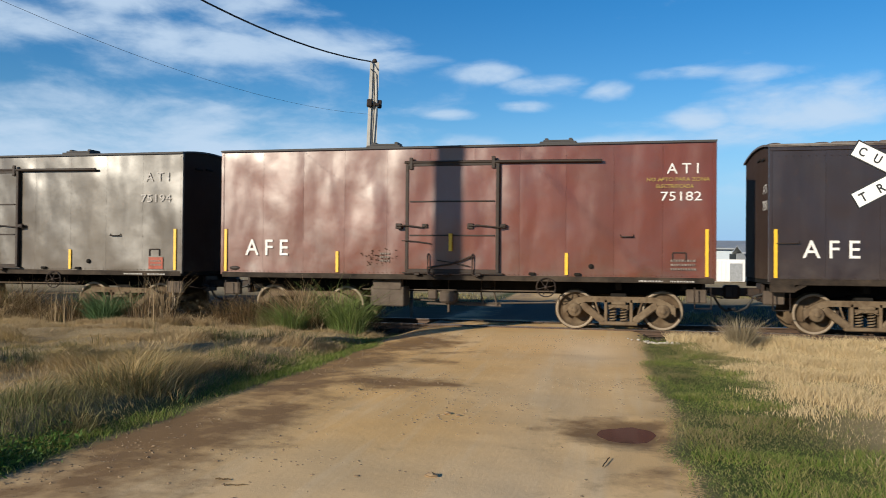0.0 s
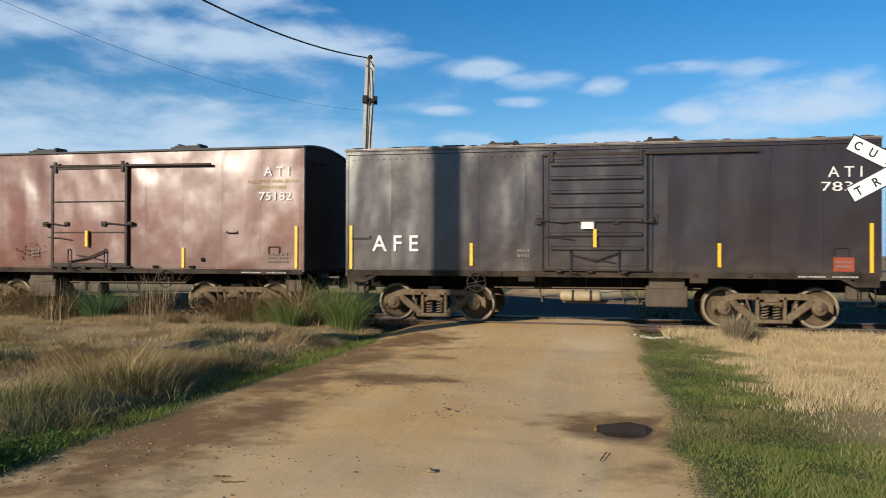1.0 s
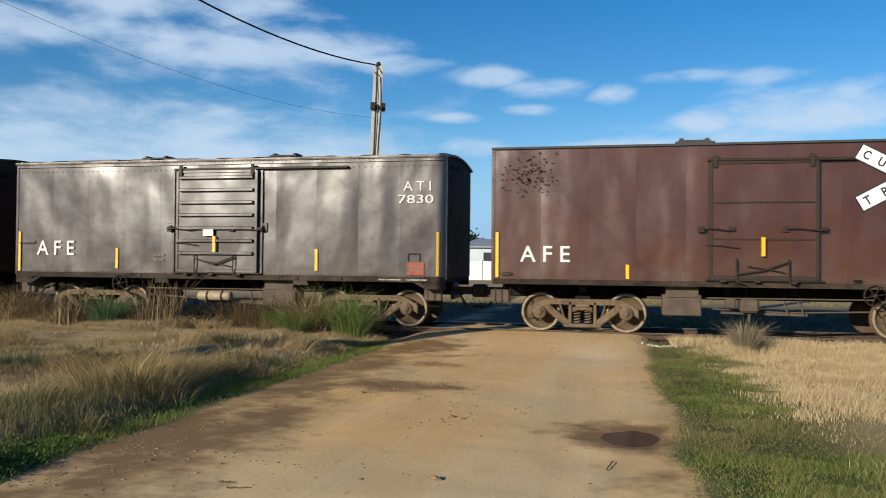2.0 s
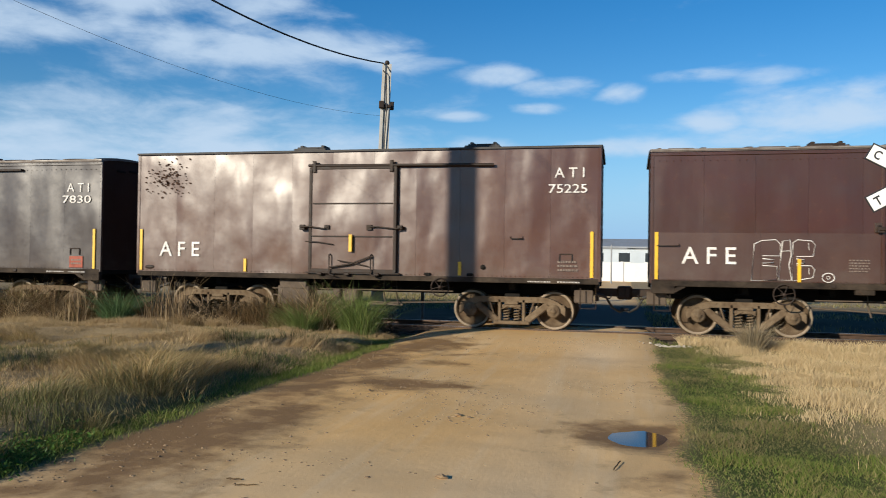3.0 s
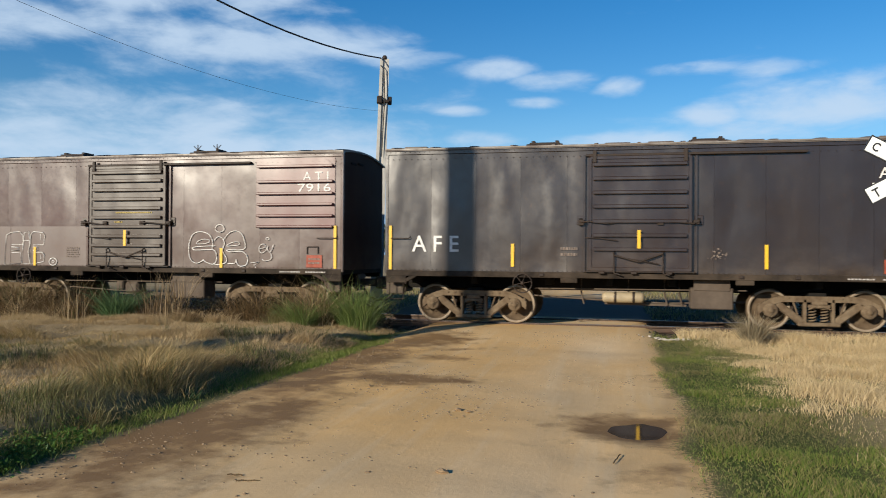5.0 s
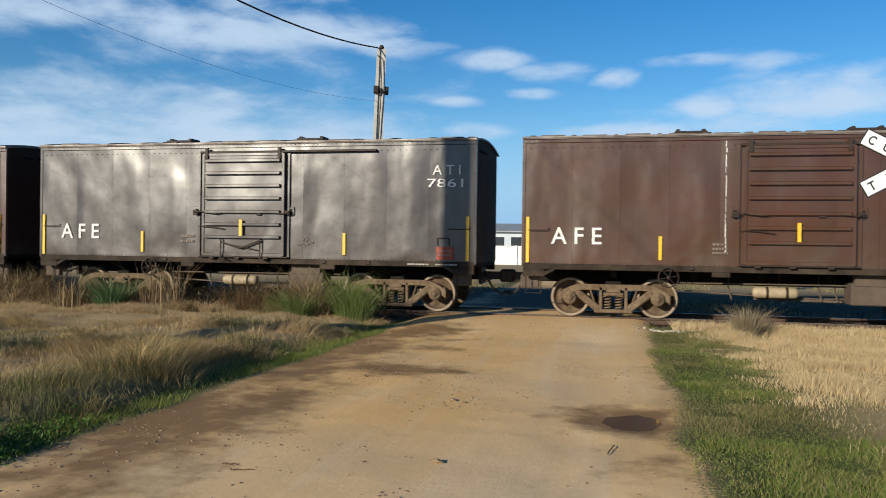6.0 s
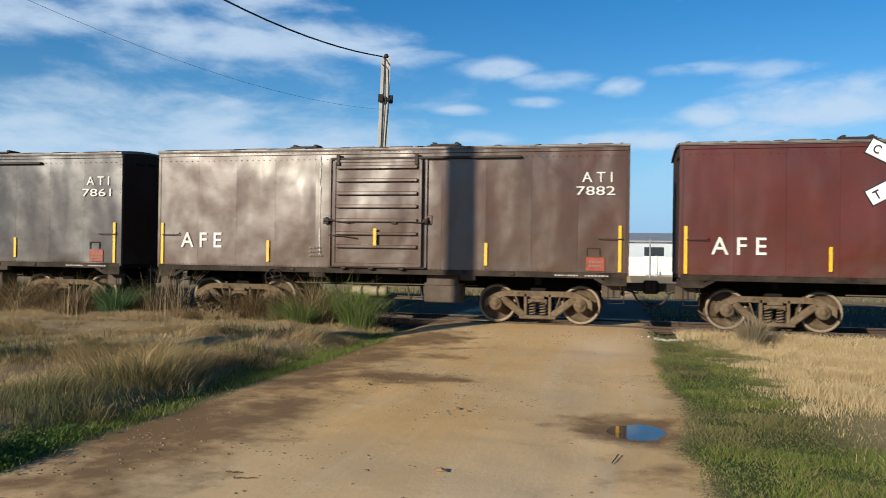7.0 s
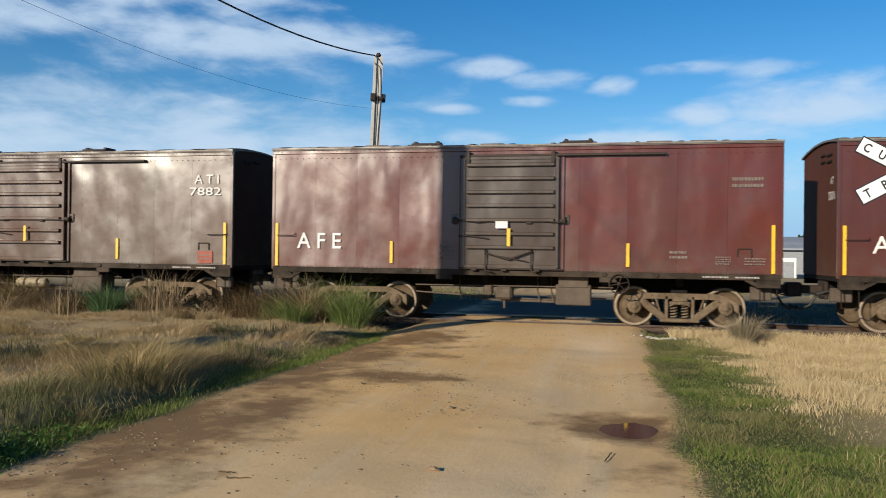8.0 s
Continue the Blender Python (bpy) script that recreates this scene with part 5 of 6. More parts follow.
        part("brake_valve", g, M_GREYBOX, root, "dusty brake valve")
    hx = s["handwheel"]
    part("handwheel", ME_HANDWHEEL, M_IRON, root, "spoked iron brake handwheel", m=pose(hx, NEAR - 0.06, 0.91))
    for e in (-1, 1):
        part("coupler", ME_COUPLER, M_IRON, root, "dark iron knuckle coupler", m=pose(e * HALF_L, 0, 0.82, 0, 0, 0 if e > 0 else 180))
        g = Geo().tube([(e * (HALF_L - 0.1), -0.35, 0.80), (e * (HALF_L + 0.12), -0.38, 0.74), (e * (HALF_L + 0.26), -0.36, 0.50), (e * (HALF_L + 0.42), -0.2, 0.40), (e * (HALF_L + 0.6), -0.05, 0.46)], 0.028, 8)
        part("air_hose", g, M_RUBBER, root, "black rubber air hose")
        g = Geo().tube([(e * (HALF_L - 0.02), -1.1, 0.78), (e * (HALF_L + 0.22), -1.0, 0.72), (e * (HALF_L + 0.25), -0.3, 0.78)], 0.014, 6)
        part("uncoupling_lever", g, M_IRON, root)
        g = Geo()
        a = e * (HALF_L - 0.22)
        g.tube([(a - 0.16, NEAR + 0.06, 0.95), (a - 0.16, NEAR + 0.04, 0.52), (a + 0.16, NEAR + 0.04, 0.52), (a + 0.16, NEAR + 0.06, 0.95)], 0.014, 6)
        part("foot_step", g, M_IRON, root)
        part("buffer_plate", Geo().box(a - 0.3, a + 0.1, NEAR + 0.25, NEAR + 0.4, 0.62, 0.9, 0.02), M_GREYBOX, root)
        bogie(root, e * 3.55)
    return root


def lined(a, b, n):
    return [a + (b - a) * k / n for k in range(n + 1)]


WHOLE = lined(-5.405, 5.405, 11)
RIB7 = (3.40, 3.11, 2.82, 2.53, 2.22, 1.93, 1.64)
AFE_POS = (-4.85, -3.80)


def words_for(number, hi=3.26, num=2.96, afe=(1.57, 1.92), extra=(), ati=True, worn=False):
    ink = M_FADED if worn else M_WHITE
    w = [("A F E", *AFE_POS, *afe, M_WHITE, 0.008)]
    if ati:
        w.append(("A T I", 4.50, 5.12, hi - 0.21, hi, ink, 0.0))
    if number:
        w.append((number, 4.38, 5.18, num - 0.185, num, ink, 0.0))
    return w + list(extra)


P_GREY = paint("faded_grey_brown_paint", (0.062, 0.044, 0.026), (0.095, 0.070, 0.044), 0.5, 0.30, 0.5)
P_RED = paint("brick_red_paint", (0.140, 0.026, 0.006), (0.115, 0.027, 0.008), 0.2, 0.30, 0.45)
P_BROWN = paint("dark_brown_paint", (0.023, 0.011, 0.007), (0.028, 0.014, 0.010), 0.2, 0.30, 0.35, 0.8, 0.2)
P_UMBER = paint("umber_paint", (0.066, 0.018, 0.006), (0.082, 0.026, 0.007), 0.35, 0.30, 0.45)
P_MAROON = paint("maroon_brown_paint", (0.059, 0.014, 0.004), (0.055, 0.019, 0.006), 0.35, 0.30, 0.25)
P_WORN = paint("worn_maroon_paint", (0.049, 0.014, 0.005), (0.060, 0.020, 0.008), 0.3, 0.44, 0.15)
P_SOOT = paint("dark_grey_brown_paint", (0.021, 0.0115, 0.0075), (0.027, 0.016, 0.011), 0.2, 0.30, 0.4, 0.8, 0.25)
P_TAN = paint("rusty_brown_paint", (0.074, 0.024, 0.005), (0.065, 0.029, 0.008), 0.3, 0.30, 0.45)
P_OXIDE = paint("red_oxide_paint", (0.111, 0.016, 0.004), (0.085, 0.017, 0.004), 0.35, 0.30, 0.45)
P_WINE = paint("deep_red_paint", (0.096, 0.015, 0.003), (0.078, 0.018, 0.006), 0.3, 0.30, 0.45)
P_PATCH = paint("crimson_patch_paint", (0.105, 0.014, 0.010), (0.080, 0.018, 0.010), 0.2, 0.36, 0.15)
P_DOOR = paint("grey_brown_door_paint", (0.050, 0.030, 0.018), (0.060, 0.038, 0.024), 0.3, 0.32, 0.3, 0.6, 0.1)
P_SILLDARK = paint("grimy_sill_paint", (0.013, 0.0095, 0.0075), (0.021, 0.016, 0.012), 0.3, 0.75, 0.1, 0.15, coat=0.0)
P_SHELL = paint("matte_grimy_end_paint", (0.040, 0.022, 0.015), (0.055, 0.032, 0.022), 0.4, 0.8, 0.1, 0.12, coat=0.0)
P_SHELLRED = paint("matte_red_brown_end_paint", (0.085, 0.026, 0.014), (0.075, 0.030, 0.018), 0.4, 0.75, 0.1, 0.15, coat=0.0)

SMOOTH = dict(kind="smooth", hatches=(-1.7, 2.25), seams=WHOLE, ribs=(2.74, 2.0), sill=P_SILLDARK, rail=M_IRON, strip=(1.17, 1.64), step=True, box=(-1.90, -1.13), handwheel=2.05)
RIBBED = dict(kind="ribbed", hatches=(-2.0, 1.4), seams=WHOLE, ribs=RIB7, sill=P_SILLDARK, rail=M_IRON, strip=(1.26, 1.75), step=True, box=(1.05, 1.88), handwheel=-2.50, tank=True)
SPECS = [
    dict(SMOOTH, label="faded grey-brown steel boxcar with smooth sides", paint=P_GREY, door=P_GREY, dent=0.012, notice=M_ORANGE,
         words=words_for("75194", 3.48, 2.96, (1.54, 1.9), worn=True)),
    dict(SMOOTH, label="brick red steel boxcar with a flush sliding door", paint=P_RED, door=P_RED, stencils=((4.58, 5.08, 1.30, 1.52, 3), (-1.62, -1.38, 1.42, 1.62, 3)),
         words=words_for("75182", 3.49, 2.91, (1.54, 1.9), (("NO APTO PARA ZONA", 4.10, 5.34, 3.125, 3.20, M_OCHRE, 0.0), ("ELECTRIFICADA", 4.29, 5.03, 2.985, 3.06, M_OCHRE, 0.0)))),
    dict(RIBBED, label="dark brown steel boxcar with a ribbed sliding door", paint=P_BROWN, door=P_BROWN, notice=M_ORANGE, card=True, grab=False, dent=0.02, stencils=((-1.62, -1.35, 1.45, 1.62, 2),),
         words=words_for("7830"), end_words=(("ATI", -1.15, -0.75, 2.9, 3.08), ("7830", -1.2, -0.7, 2.55, 2.75)), louvres=2),
    dict(SMOOTH, label="umber brown steel boxcar with a flush sliding door", paint=P_UMBER, door=P_UMBER, shell=P_SHELLRED, strip=(1.17, 1.47), hatches=(-1.25, 2.85), stencils=((4.58, 5.0, 1.30, 1.52, 3),),
         words=words_for("75225", 3.49, 3.14, (1.51, 1.85))),
    dict(RIBBED, label="maroon brown boxcar with white graffiti outlines", paint=P_MAROON, door=P_DOOR, hatches=(-2.0, 1.75), spikes=True, strip=(1.16, 1.62), box=(1.0, 1.9), tank=False, handwheel=-2.9,
         ribs=(3.42, 3.22, 3.0, 2.78, 2.56, 2.34, 2.12, 1.89, 1.67, 1.45), notice=M_ORANGE, stencils=((-1.72, -1.35, 1.38, 1.62, 5),), dent=0.012,
         words=words_for("7916", 3.37, 3.10, (1.5, 1.84))),
    dict(RIBBED, label="dark grey-brown steel boxcar with a ribbed door", paint=P_SOOT, door=P_BROWN, handwheel=-2.4, notice=M_ORANGE, dent=0.02, stencils=((-1.6, -1.25, 1.5, 1.68, 2),),
         words=words_for("7861")),
    dict(RIBBED, label="rusty brown steel boxcar with a ribbed door", paint=P_TAN, door=P_TAN, step=False, notice=M_ORANGE, handwheel=-2.45, stencils=((-1.6, -1.3, 1.4, 1.62, 3),),
         words=words_for("7882")),
    dict(RIBBED, label="red oxide steel boxcar with a brown ribbed door", paint=P_OXIDE, door=P_DOOR, handwheel=2.3, card=True, box=(0.98, 1.72), tank=False, grab=False,
         stencils=((-1.55, -1.2, 1.38, 1.7, 4), (3.3, 3.65, 1.45, 1.6, 2), (4.2, 4.5, 1.34, 1.5, 4), (4.75, 5.15, 1.34, 1.48, 3), (4.5, 5.1, 2.9, 3.1, 2)), words=words_for("", ati=False)),
    dict(RIBBED, label="deep red steel boxcar with a louvred end", paint=P_WINE, door=P_WINE, shell=P_SHELLRED, louvres=4, words=words_for("75016", afe=(1.6, 1.94)),
         end_words=(("AT", -1.1, -0.85, 3.0, 3.15), ("75016", -1.2, -0.72, 2.68, 2.86))),
]
WAGONS = [build_wagon(i, s) for i, s in enumerate(SPECS)]


def graffiti(root):
    """White outlines sprayed on the maroon wagon, and its ribbed patch of sheet."""
    y = NEAR - 0.026

    def stroke(pts, close=False, r=0.010, name="graffiti_outline"):
        p = [(x, y, z) for x, z in pts]
        g = Geo().tube(p, r, 5, close)
        g.v = [(a, y + (b - y) * 0.25, c) for a, b, c in g.v]
        part(name, g, M_WHITE, root)

    def arc(cx, cz, rx, rz, a0, a1, n=22):
        return [(cx + rx * math.cos(radians(a0 + (a1 - a0) * k / n)), cz + rz * math.sin(radians(a0 + (a1 - a0) * k / n))) for k in range(n + 1)]
    # three block letters and a full stop
    stroke([(-3.51, 1.18), (-3.46, 1.91), (-3.32, 1.98), (-3.06, 2.0), (-2.97, 1.91), (-2.98, 1.68), (-3.3, 1.68), (-3.3, 1.62), (-3.09, 1.6), (-3.09, 1.54), (-3.31, 1.53),
            (-3.3, 1.48), (-3.03, 1.47), (-3.03, 1.2)], True)
    stroke([(-3.0, 1.2), (-2.96, 1.69), (-2.93, 1.97), (-2.79, 2.0), (-2.77, 1.69), (-2.81, 1.5), (-2.76, 1.2)], True)
    stroke([(-2.96, 1.77), (-2.79, 1.78)], False, 0.008)
    stroke([(-2.75, 1.19), (-2.74, 1.94), (-2.66, 2.0), (-2.4, 1.98), (-2.33, 1.9), (-2.37, 1.68), (-2.67, 1.67), (-2.67, 1.62), (-2.53, 1.61), (-2.53, 1.54), (-2.67, 1.53),
            (-2.67, 1.49), (-2.4, 1.49), (-2.34, 1.42), (-2.37, 1.26), (-2.55, 1.22)], True)
    stroke([(-2.46, 1.94), (-2.44, 1.80)], False, 0.006)
    stroke([(-2.45, 1.44), (-2.44, 1.32)], False, 0.006)
    stroke(arc(-2.09, 1.26, 0.11, 0.09, 0, 345), True)
    stroke(arc(-2.09, 1.26, 0.03, 0.03, 0, 345), True, 0.006)

    def smooth(pts, n=5, close=False):
        out, m = [], len(pts)
        for i in range(m if close else m - 1):
            if close:
                p0, p1, p2, p3 = (pts[(i + k) % m] for k in (-1, 0, 1, 2))
            else:
                p0, p1, p2, p3 = (pts[min(max(i + k, 0), m - 1)] for k in (-1, 0, 1, 2))
            for j in range(n):
                t = j / n
                out.append(tuple(0.5 * (2 * q1 + (q2 - q0) * t + (2 * q0 - 5 * q1 + 4 * q2 - q3) * t * t + (3 * q1 - q0 - 3 * q2 + q3) * t ** 3)
                                 for q0, q1, q2, q3 in zip(p0, p1, p2, p3)))
        return out if close else out + [pts[-1]]
    # round letters and a small tag
    stroke(smooth([(2.24, 1.6), (2.25, 1.77), (2.15, 1.94), (1.94, 2.0), (1.75, 1.95), (1.65, 1.77), (1.63, 1.53), (1.68, 1.35), (1.82, 1.26), (1.96, 1.3), (2.02, 1.36)]))
    stroke(smooth([(2.0, 1.33), (2.13, 1.27), (2.27, 1.24), (2.35, 1.34), (2.34, 1.5), (2.24, 1.58), (1.8, 1.57), (1.74, 1.63), (2.03, 1.66), (2.31, 1.67)]))
    stroke(smooth([(1.82, 1.72), (1.94, 1.81), (2.13, 1.82), (2.16, 1.76), (2.03, 1.72)], 5, True), True, 0.008)
    stroke(smooth([(2.29, 1.79), (2.38, 1.88), (2.5, 1.85), (2.55, 1.74), (2.52, 1.64), (2.51, 1.54), (2.61, 1.38), (2.57, 1.27), (2.38, 1.23), (2.27, 1.26)]))
    stroke(arc(2.43, 2.08, 0.11, 0.09, 0, 345), True)
    stroke(smooth([(2.54, 1.82), (2.65, 1.96), (2.82, 2.02), (2.97, 1.97), (3.05, 1.83), (3.06, 1.60), (2.66, 1.58), (2.62, 1.56), (2.73, 1.53), (3.01, 1.54), (3.14, 1.41), (3.12, 1.25),
                   (2.98, 1.2), (2.89, 1.25), (2.85, 1.36)]))
    stroke(smooth([(2.86, 1.36), (2.82, 1.27), (2.64, 1.26)]))
    stroke(smooth([(2.6, 1.67), (2.75, 1.75), (2.91, 1.76), (2.93, 1.7), (2.82, 1.68)], 5, True), True, 0.008)
    stroke([(3.22, 1.28), (3.43, 1.3), (3.31, 1.23), (3.35, 1.17)], False, 0.007)
    stroke(smooth([(3.44, 1.6), (3.59, 1.65), (3.55, 1.72), (3.45, 1.68), (3.43, 1.58), (3.5, 1.51), (3.61, 1.58), (3.64, 1.69), (3.65, 1.57), (3.72, 1.54), (3.79, 1.71)]), False, 0.008)
    stroke(smooth([(3.52, 1.37), (3.57, 1.33), (3.7, 1.35), (3.75, 1.43), (3.72, 1.5)]), False, 0.008)
    stroke(arc(3.64, 1.84, 0.04, 0.03, 0, 345), True, 0.007)
    # ribbed replacement sheet near the end
    g = Geo().box(3.34, 5.28, NEAR - 0.016, NEAR, 2.10, 3.69, 0.004)
    sheet_part = part("patch_sheet", g, P_PATCH, root, "ribbed red replacement sheet")
    for z in (3.50, 3.15, 2.88, 2.63, 2.37, 2.12):
        part("patch_rib", Geo().box(3.38, 5.24, NEAR - 0.095, NEAR - 0.01, z - 0.028, z + 0.028, 0.010), P_PATCH, sheet_part)
    # worn lower sheets
    for a, b in ((-5.40, -3.34), (-3.33, -1.16)):
        part("lower_sheet", side_panel(a, b, SILL + 0.14, 2.13, NEAR - 0.010, 0.003, int(a * 10), 8, 8), P_WORN, root, "worn duller lower sheet")
    bars(1, -0.17, 0.31, 2.735, 2.765, NEAR - 0.084, M_OCHRE, root, 5)
    bars(2, -0.30, 0.68, 2.44, 2.55, NEAR - 0.084, M_OCHRE, root, 6)
    bars(1, -0.34, -0.12, 2.215, 2.25, NEAR - 0.084, M_OCHRE, root, 7)


graffiti(WAGONS[4])


def flakes(root, x0, x1, z0, z1, n, size, seed, mat, label):
    """Ragged spots where the paint has come off, thicker towards the middle of the patch."""
    rnd, g = random.Random(seed), Geo()
    for _ in range(n):
        x, z = rnd.triangular(x0, x1), rnd.triangular(z0, z1)
        r, k = size * rnd.uniform(0.4, 1.3), rnd.randint(5, 8)
        ring = [(x + r * rnd.uniform(0.5, 1.2) * math.cos(2 * math.pi * i / k), NEAR - 0.021, z + 0.7 * r * rnd.uniform(0.5, 1.2) * math.sin(2 * math.pi * i / k)) for i in range(k)]
        g.add(ring, [tuple(range(k))])
    tagged(part("flaked_paint", g, mat, root, label), kind="stuff")


flakes(WAGONS[3], -5.35, -4.05, 2.85, 3.85, 130, 0.032, 31, M_RUST, "dark rust where paint has flaked off")
flakes(WAGONS[1], -2.1, -1.1, 1.25, 1.75, 60, 0.022, 32, M_RUST, "dark rust where paint has flaked off")
flakes(WAGONS[5], 1.2, 1.9, 1.35, 1.75, 26, 0.025, 33, M_STENCIL, "pale scuffed paint")
flakes(WAGONS[7], -1.65, -1.1, 1.35, 1.8, 34, 0.022, 35, M_STENCIL, "pale scuffed paint")
# a dribble of white paint on the rusty brown wagon
_g = Geo()
_z = 3.69
_r = random.Random(4)
while _z > 1.72:
    _h = _r.uniform(0.08, 0.30)
    _w = _r.uniform(0.008, 0.022) * (1.8 if _z > 3.3 else 1)
    _x = -1.36 + _r.uniform(-0.012, 0.012)
    _g.box(_x - _w / 2, _x + _w / 2, NEAR - 0.024, NEAR - 0.014, _z - _h, _z, 0.002)
    _z -= _h + _r.uniform(0.0, 0.05)
tagged(part("paint_drip", _g, M_WHITE, WAGONS[6], "dribble of white paint"), kind="stuff")


# ---- poles and wires ----
def build_pole(name, label, x, y, z0, tall, w0, w1, lean, fittings):
    """A tapered concrete pole with a recessed face."""
    root = thing(name, label, "utility pole", pose(x, y, z0, 0, lean, 20))
    g = Geo()
    for a, b in ((-1, -0.42), (0.42, 1)):
        v = []
        for z, w in ((0, w0), (tall, w1)):
            v += [(a * w / 2, -w * 0.42, z), (b * w / 2, -w * 0.42, z), (b * w / 2, w * 0.42, z), (a * w / 2, w * 0.42, z)]
        g.convex(v, [(0, 1, 2, 3), (4, 5, 6, 7), (0, 1, 5, 4), (1, 2, 6, 5), (2, 3, 7, 6), (3, 0, 4, 7)])
    v = []
    for z, w in ((0, w0), (tall - 0.02, w1)):
        v += [(-0.43 * w / 2, -w * 0.25, z), (0.43 * w / 2, -w * 0.25, z), (0.43 * w / 2, w * 0.25, z), (-0.43 * w / 2, w * 0.25, z)]
    g.convex(v, [(0, 1, 2, 3), (4, 5, 6, 7), (0, 1, 5, 4), (1, 2, 6, 5), (2, 3, 7, 6), (3, 0, 4, 7)])
    part("shaft", g, M_CONCRETE, root)
    if fittings:
        part("pole_cap", Geo().lathe([(0.0, 0.0), (0.075, 0.0), (0.08, 0.06), (0.045, 0.12), (0.0, 0.13)], 12, Matrix.Translation((0, 0, tall)) @ pose(0, 0, 0, 90)), M_IRON, root)
        g = Geo().box(-0.17, 0.17, -0.19, 0.19, tall - 1.34, tall - 1.26, 0.01)
        g.box(-0.20, -0.04, -0.24, -0.10, tall - 1.38, tall - 1.16, 0.02).box(0.13, 0.26, -0.1, 0.06, tall - 1.38, tall - 1.14, 0.02)
        part("bracket", g, M_IRON, root, "dark iron bracket with insulators")
        g = Geo().tube([(-0.12, -0.16, tall - 0.22), (-0.02, -0.2, tall - 0.35), (0.02, -0.2, tall - 0.9), (0.03, -0.2, tall - 1.5), (0.0, -0.18, tall - 3.0)], 0.016, 6)
        part("down_lead", g, M_RUBBER, root, "black cable down the pole")
    return root


def hang(name, label, a, b, sag, r):
    a, b = Vector(a), Vector(b)
    pts = [a.lerp(b, k / 24) - Vector((0, 0, sag * 4 * (k / 24) * (1 - k / 24))) for k in range(25)]
    return tagged(part(name, Geo().tube(pts, r, 6), M_RUBBER), label, "cable")


FAR = Vector((-3.60, 6.1, 0.0))
build_pole("utility_pole", "slotted grey concrete pole beyond the railway", FAR.x - 0.14, FAR.y, 0.0, 7.62, 0.36, 0.27, 1.6, True)
SHADOW_FOOT = Vector((0.16, 0.0, 0.0))
NEAR_POLE = SHADOW_FOOT - 15.0 * Vector((math.sin(radians(SUN_SIDE)), math.cos(radians(SUN_SIDE)), 0))
build_pole("utility_pole", "stout grey concrete pole beside the road", NEAR_POLE.x, NEAR_POLE.y, 0.0, 13.0, 0.50, 0.40, 0.0, False)
hang("overhead_cable", "thick black cable between two poles", (NEAR_POLE.x, NEAR_POLE.y, 9.6), (FAR.x, FAR.y - 0.1, 7.62), 1.28, 0.021)
hang("overhead_cable", "thin grey wire slung between two poles", (NEAR_POLE.x, NEAR_POLE.y, 6.88), (FAR.x - 0.05, FAR.y - 0.1, 6.02), 0.89, 0.0032)
_a = Vector((NEAR_POLE.x, NEAR_POLE.y, 10.4))
hang("overhead_cable", "thick black cable from the stout pole back along the road", _a, _a + Vector((0.0, -24.0, -4.8)), 0.0, 0.012)
build_pole("utility_pole", "grey concrete pole behind the crossing's approach", _a.x, _a.y - 24.1, 0.0, 6.2, 0.34, 0.24, 0.0, False)


# ---- crossing signs ----
def crossbuck(label, x, y, z, turn, size, front, words):
    root = thing("crossing_sign", label, "railway sign", pose(x, y, 0, 0, 0, turn))
    part("post", Geo().box(-0.045, 0.045, 0.03, 0.11, 0.0, z + 0.45, 0.008), M_SIGNBACK, root)
    for k, a in enumerate((29, -29)):
        m = pose(0, -0.004 - 0.022 * k, z, 0, a, 0)
        board = part("board", Geo().box(-size, size, -0.01, 0.01, -0.105, 0.105, 0.004), front, root, m=m)
        g = Geo()
        for x0, x1, z0, z1 in ((-size, size, 0.107, 0.122), (-size, size, -0.122, -0.107), (-size - 0.015, -size, -0.122, 0.122), (size, size + 0.015, -0.122, 0.122)):
            g.box(x0, x1, -0.011, 0.011, z0, z1, 0.002)
        part("board_edge", g, M_BLACK, board)
        if words:
            w = words[k]
            n = len(w)
            for j, ch in enumerate(w):
                c = -size + 0.11 + (2 * size - 0.22) * j / (n - 1)
                if k == 0 and abs(c) < 0.16:
                    continue
                lettering(ch, c - (0.045 if ch != "I" else 0.012), c + (0.045 if ch != "I" else 0.012), -0.062, 0.062, -0.0125, M_BLACK, board, "", 0.02)
    return root


crossbuck("white crossed boards with black letters beside the crossing", 7.50, -5.0, 2.86, 0, 0.75, M_SIGN, ("CUIDADO", "TRENES"))
crossbuck("grey back of crossed boards beyond the railway", -1.75, 4.0, 2.30, 8, 0.62, M_SIGNBACK, None)


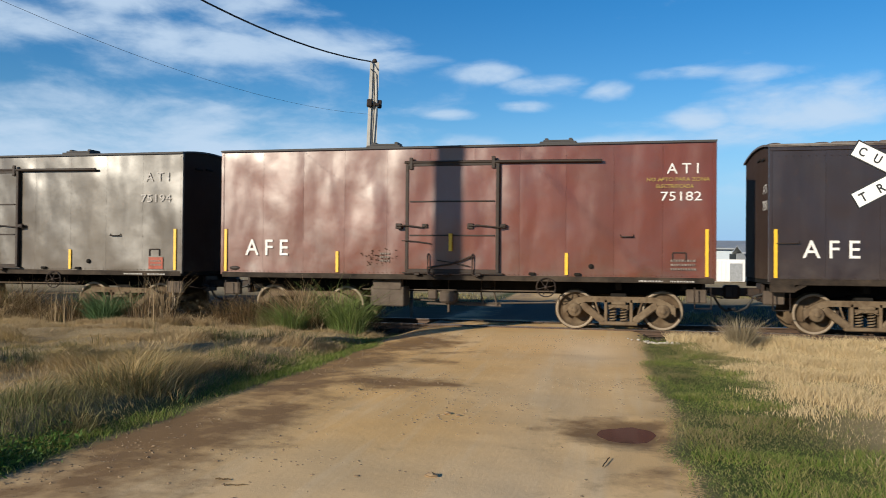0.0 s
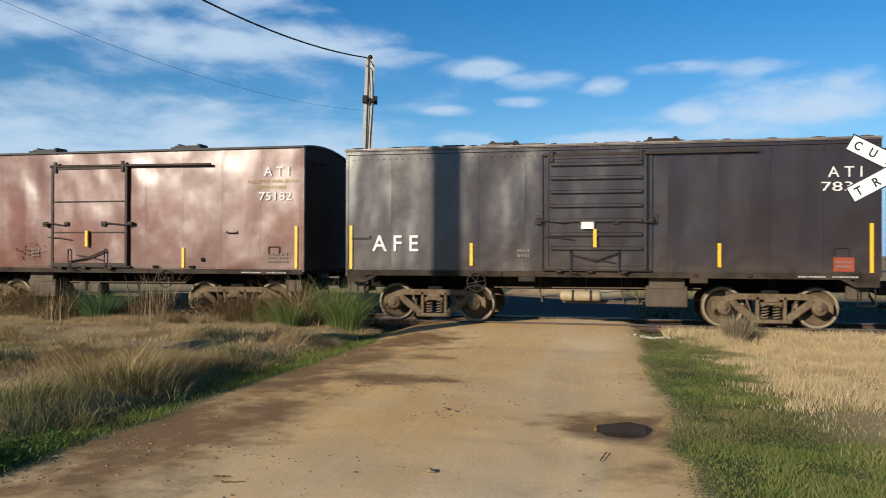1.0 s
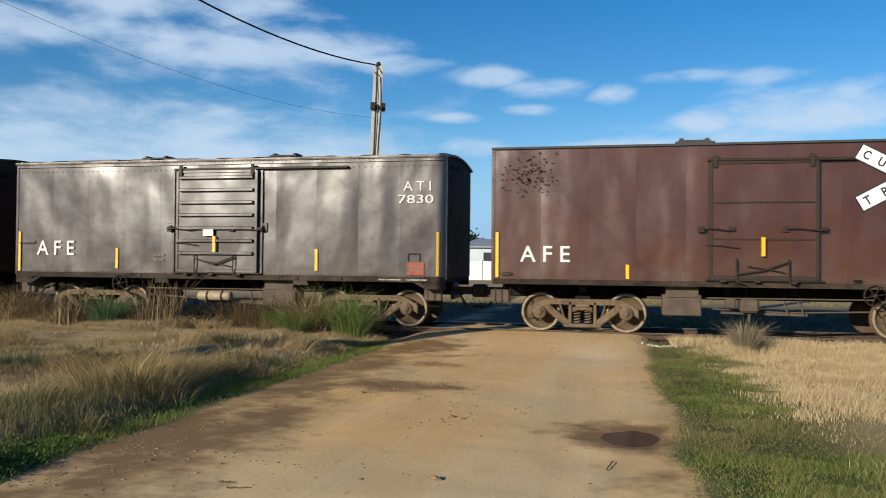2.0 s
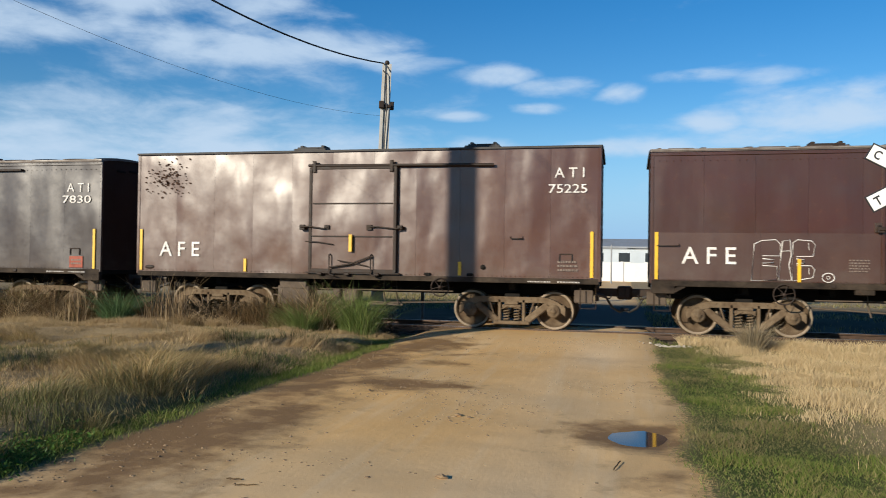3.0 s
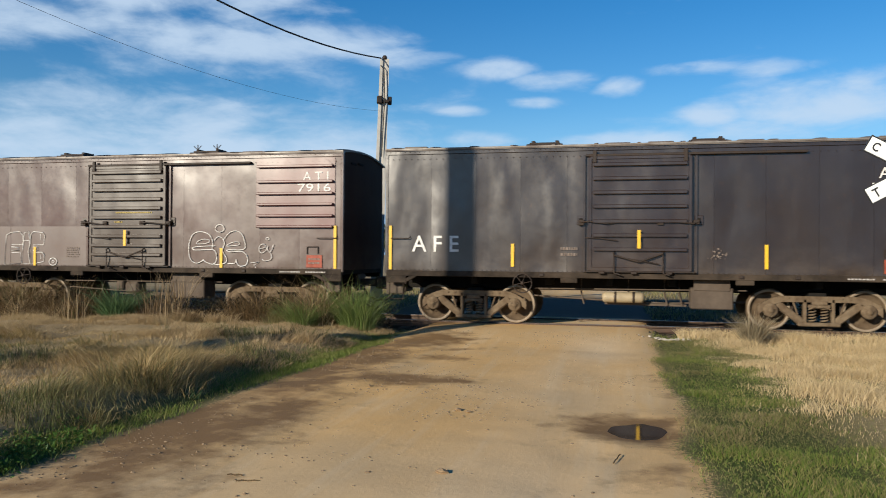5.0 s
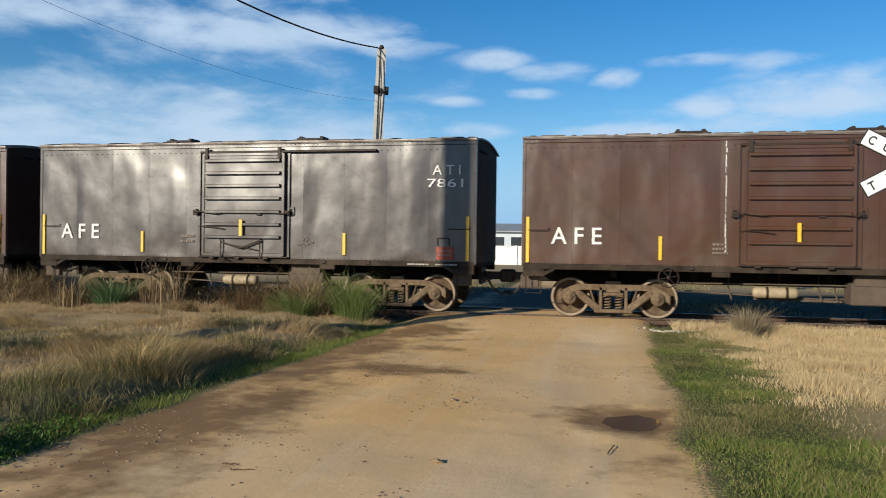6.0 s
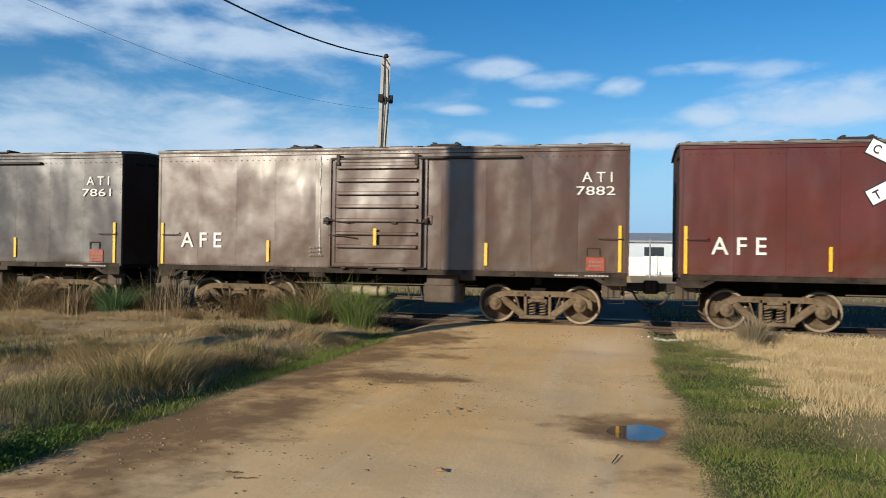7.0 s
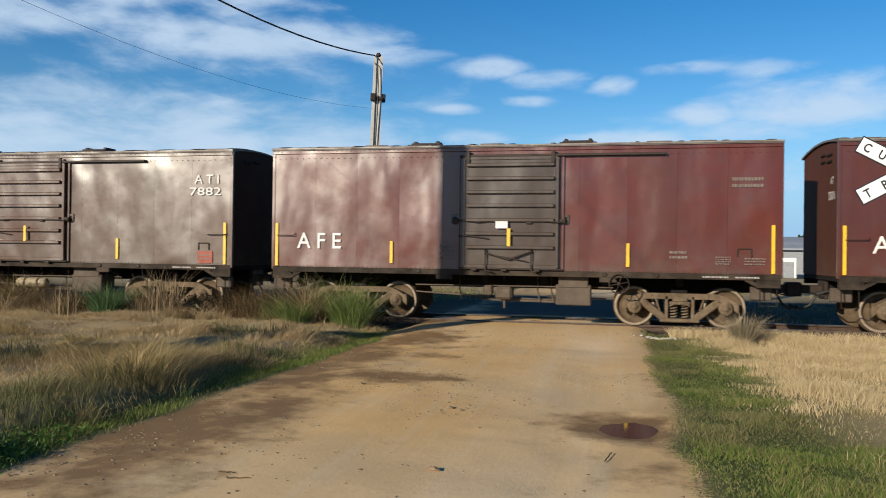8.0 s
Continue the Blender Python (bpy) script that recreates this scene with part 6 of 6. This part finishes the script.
# ---- beyond the railway ----
def build_warehouse(label, x0, x1, y0, y1, eave, ridge, wall, roofm, windows):
    root = thing("warehouse", label, "building")
    part("wall", Geo().box(x0, x1, y0, y1, 0.0, eave, 0.02), wall, root)
    g = Geo()
    ym = (y0 + y1) / 2
    for a, b in ((y0 - 0.4, ym), (ym, y1 + 0.4)):
        za, zb = (eave - 0.05, ridge) if b == ym else (ridge, eave - 0.05)
        v = [(x0 - 0.3, a, za), (x1 + 0.3, a, za), (x1 + 0.3, b, zb), (x0 - 0.3, b, zb)]
        g.convex(v + [(p[0], p[1], p[2] + 0.14) for p in v], [(0, 1, 2, 3), (4, 5, 6, 7), (0, 1, 5, 4), (1, 2, 6, 5), (2, 3, 7, 6), (3, 0, 4, 7)])
    part("roof", g, roofm, root)
    for wx, ww, wz, wh in windows:
        part("window", Geo().box(wx, wx + ww, y0 - 0.03, y0 + 0.05, wz, wz + wh, 0.01), M_GLASSDARK, root)
        part("window_frame", Geo().box(wx - 0.06, wx + ww + 0.06, y0 - 0.06, y0 - 0.005, wz - 0.08, wz, 0.01), M_WALLWHITE, root)
    return root


build_warehouse("long pale blue warehouse with a grey sheet roof", -12, 9.5, 64, 80, 3.15, 4.1, M_WALLBLUE, M_SHEET,
                [(-10 + 2.6 * k, 1.1 if k % 3 else 1.9, 1.7, 0.9) for k in range(7)])
build_warehouse("white shed with a grey roof beyond the railway", 10.5, 24, 60, 74, 2.75, 3.55, M_WALLBLUE, M_SHEET, [(11.2, 1.4, 1.6, 0.7), (14.2, 1.8, 1.5, 0.8), (18, 1.8, 1.5, 0.8)])


def build_yard_wall():
    root = thing("yard_wall", "low white rendered yard wall", "wall")
    for k in range(8):
        x = -14 + k * 2.9
        part("wall_panel", Geo().box(x, x + 2.88, 52, 52.2, 0.0, 1.62 + 0.03 * (k % 2), 0.02), M_WALLWHITE, root)
        part("wall_pier", Geo().box(x - 0.12, x + 0.12, 51.9, 52.3, 0.0, 1.72, 0.02), M_WALLWHITE, root)


build_yard_wall()


def build_container(label, x0, x1, y, zh, mat):
    root = thing("container", label, "container")
    part("container_body", Geo().box(x0, x1, y, y + 2.4, 0.05, zh, 0.03), mat, root)
    g = Geo()
    for k in range(int((x1 - x0) / 0.3)):
        g.box(x0 + 0.1 + 0.3 * k, x0 + 0.22 + 0.3 * k, y - 0.03, y + 0.01, 0.15, zh - 0.1, 0.01)
    part("corrugation", g, mat, root)
    part("container_door", Geo().box(x1 - 1.1, x1 - 0.2, y - 0.05, y - 0.01, 0.1, zh - 0.3, 0.02), M_SIGNBACK, root)


build_container("white steel container in the yard", 10.6, 13.4, 46, 1.75, M_WALLWHITE)
build_container("white steel container in the yard", 14.0, 17.0, 47, 1.60, M_WALLWHITE)
build_warehouse("dark grey open shed in the yard", 14.5, 22, 53, 58, 2.3, 2.9, M_SIGNBACK, M_SHEET, [(15.2, 2.0, 1.2, 0.8)])
_k = Geo()
for _n in range(3):
    _k.box(0.9 + _n * 1.02, 1.88 + _n * 1.02, 24.6, 24.9, 0.0, 0.2, 0.02)
tagged(part("kerb", _k, M_YELLOW), "yellow painted concrete kerb", "kerb")
for _n, _x in enumerate((-1.5, 2.6, 5.6, 8.8)):
    _p = thing("yard_post", "thin grey steel post in the yard", "post", pose(_x, 44 + _n, 0))
    part("post", Geo().tube([(0, 0, 0), (0, 0, 3.0)], 0.06, 8), M_SIGNBACK, _p)
    part("crossbar", Geo().tube([(-1.2, 0, 2.7), (1.2, 0, 2.7)], 0.04, 6), M_SIGNBACK, _p)


def build_tree(x, y, tall, seed):
    rng = np.random.default_rng(seed)
    root = thing("tree", "dark green bushy tree in the distance", "tree", pose(x, y, 0), "far trees")
    g = Geo().tube([(0, 0, 0), (0.1, 0, tall * 0.25), (0.05, 0.1, tall * 0.55)], 0.16, 8)
    for k in range(5):
        a = k * 1.3
        g.tube([(0.07, 0.03, tall * 0.3), (0.5 * math.cos(a), 0.5 * math.sin(a), tall * 0.5), (1.1 * math.cos(a), 1.1 * math.sin(a), tall * 0.72)], 0.06, 6)
    part("trunk", g, M_BARK, root)
    n = 2600
    c = rng.normal(0, 1, (9, 3)) * np.array([tall * 0.26, tall * 0.26, tall * 0.14]) + np.array([0, 0, tall * 0.66])
    p = c[rng.integers(0, 9, n)] + rng.normal(0, 1, (n, 3)) * tall * 0.10
    a, b = rng.normal(0, 0.14, (n, 3)), rng.normal(0, 0.14, (n, 3))
    verts = np.stack([p - a, p + b, p + a, p - b], 1).reshape(-1, 3)
    ob = sheet("crown", verts, np.arange(4 * n).reshape(-1, 4), M_LEAF, {})
    ob.parent = root


for _n, (_x, _y, _h) in enumerate(((22, 58, 3.6), (26, 66, 4.4), (31, 62, 4.0), (-30, 90, 5), (-42, 96, 6), (40, 84, 5.5), (52, 90, 6), (-60, 100, 6), (-18, 100, 5.5))):
    build_tree(_x, _y, _h, 300 + _n)


# ---- what moves ----
def motions():
    for i, w in enumerate(WAGONS):
        walk(w, [(t, pose(START + i * PITCH - SPEED * t, TRACK_Y, RAIL_Z)) for t in range(9)])
    turn = math.degrees(SPEED / 0.42)
    for w, a in ROLLING:
        walk(w, [(k / 15, pose(a, 0, 0.42, 0, -turn * k / 15, 0)) for k in range(121)])


motions()
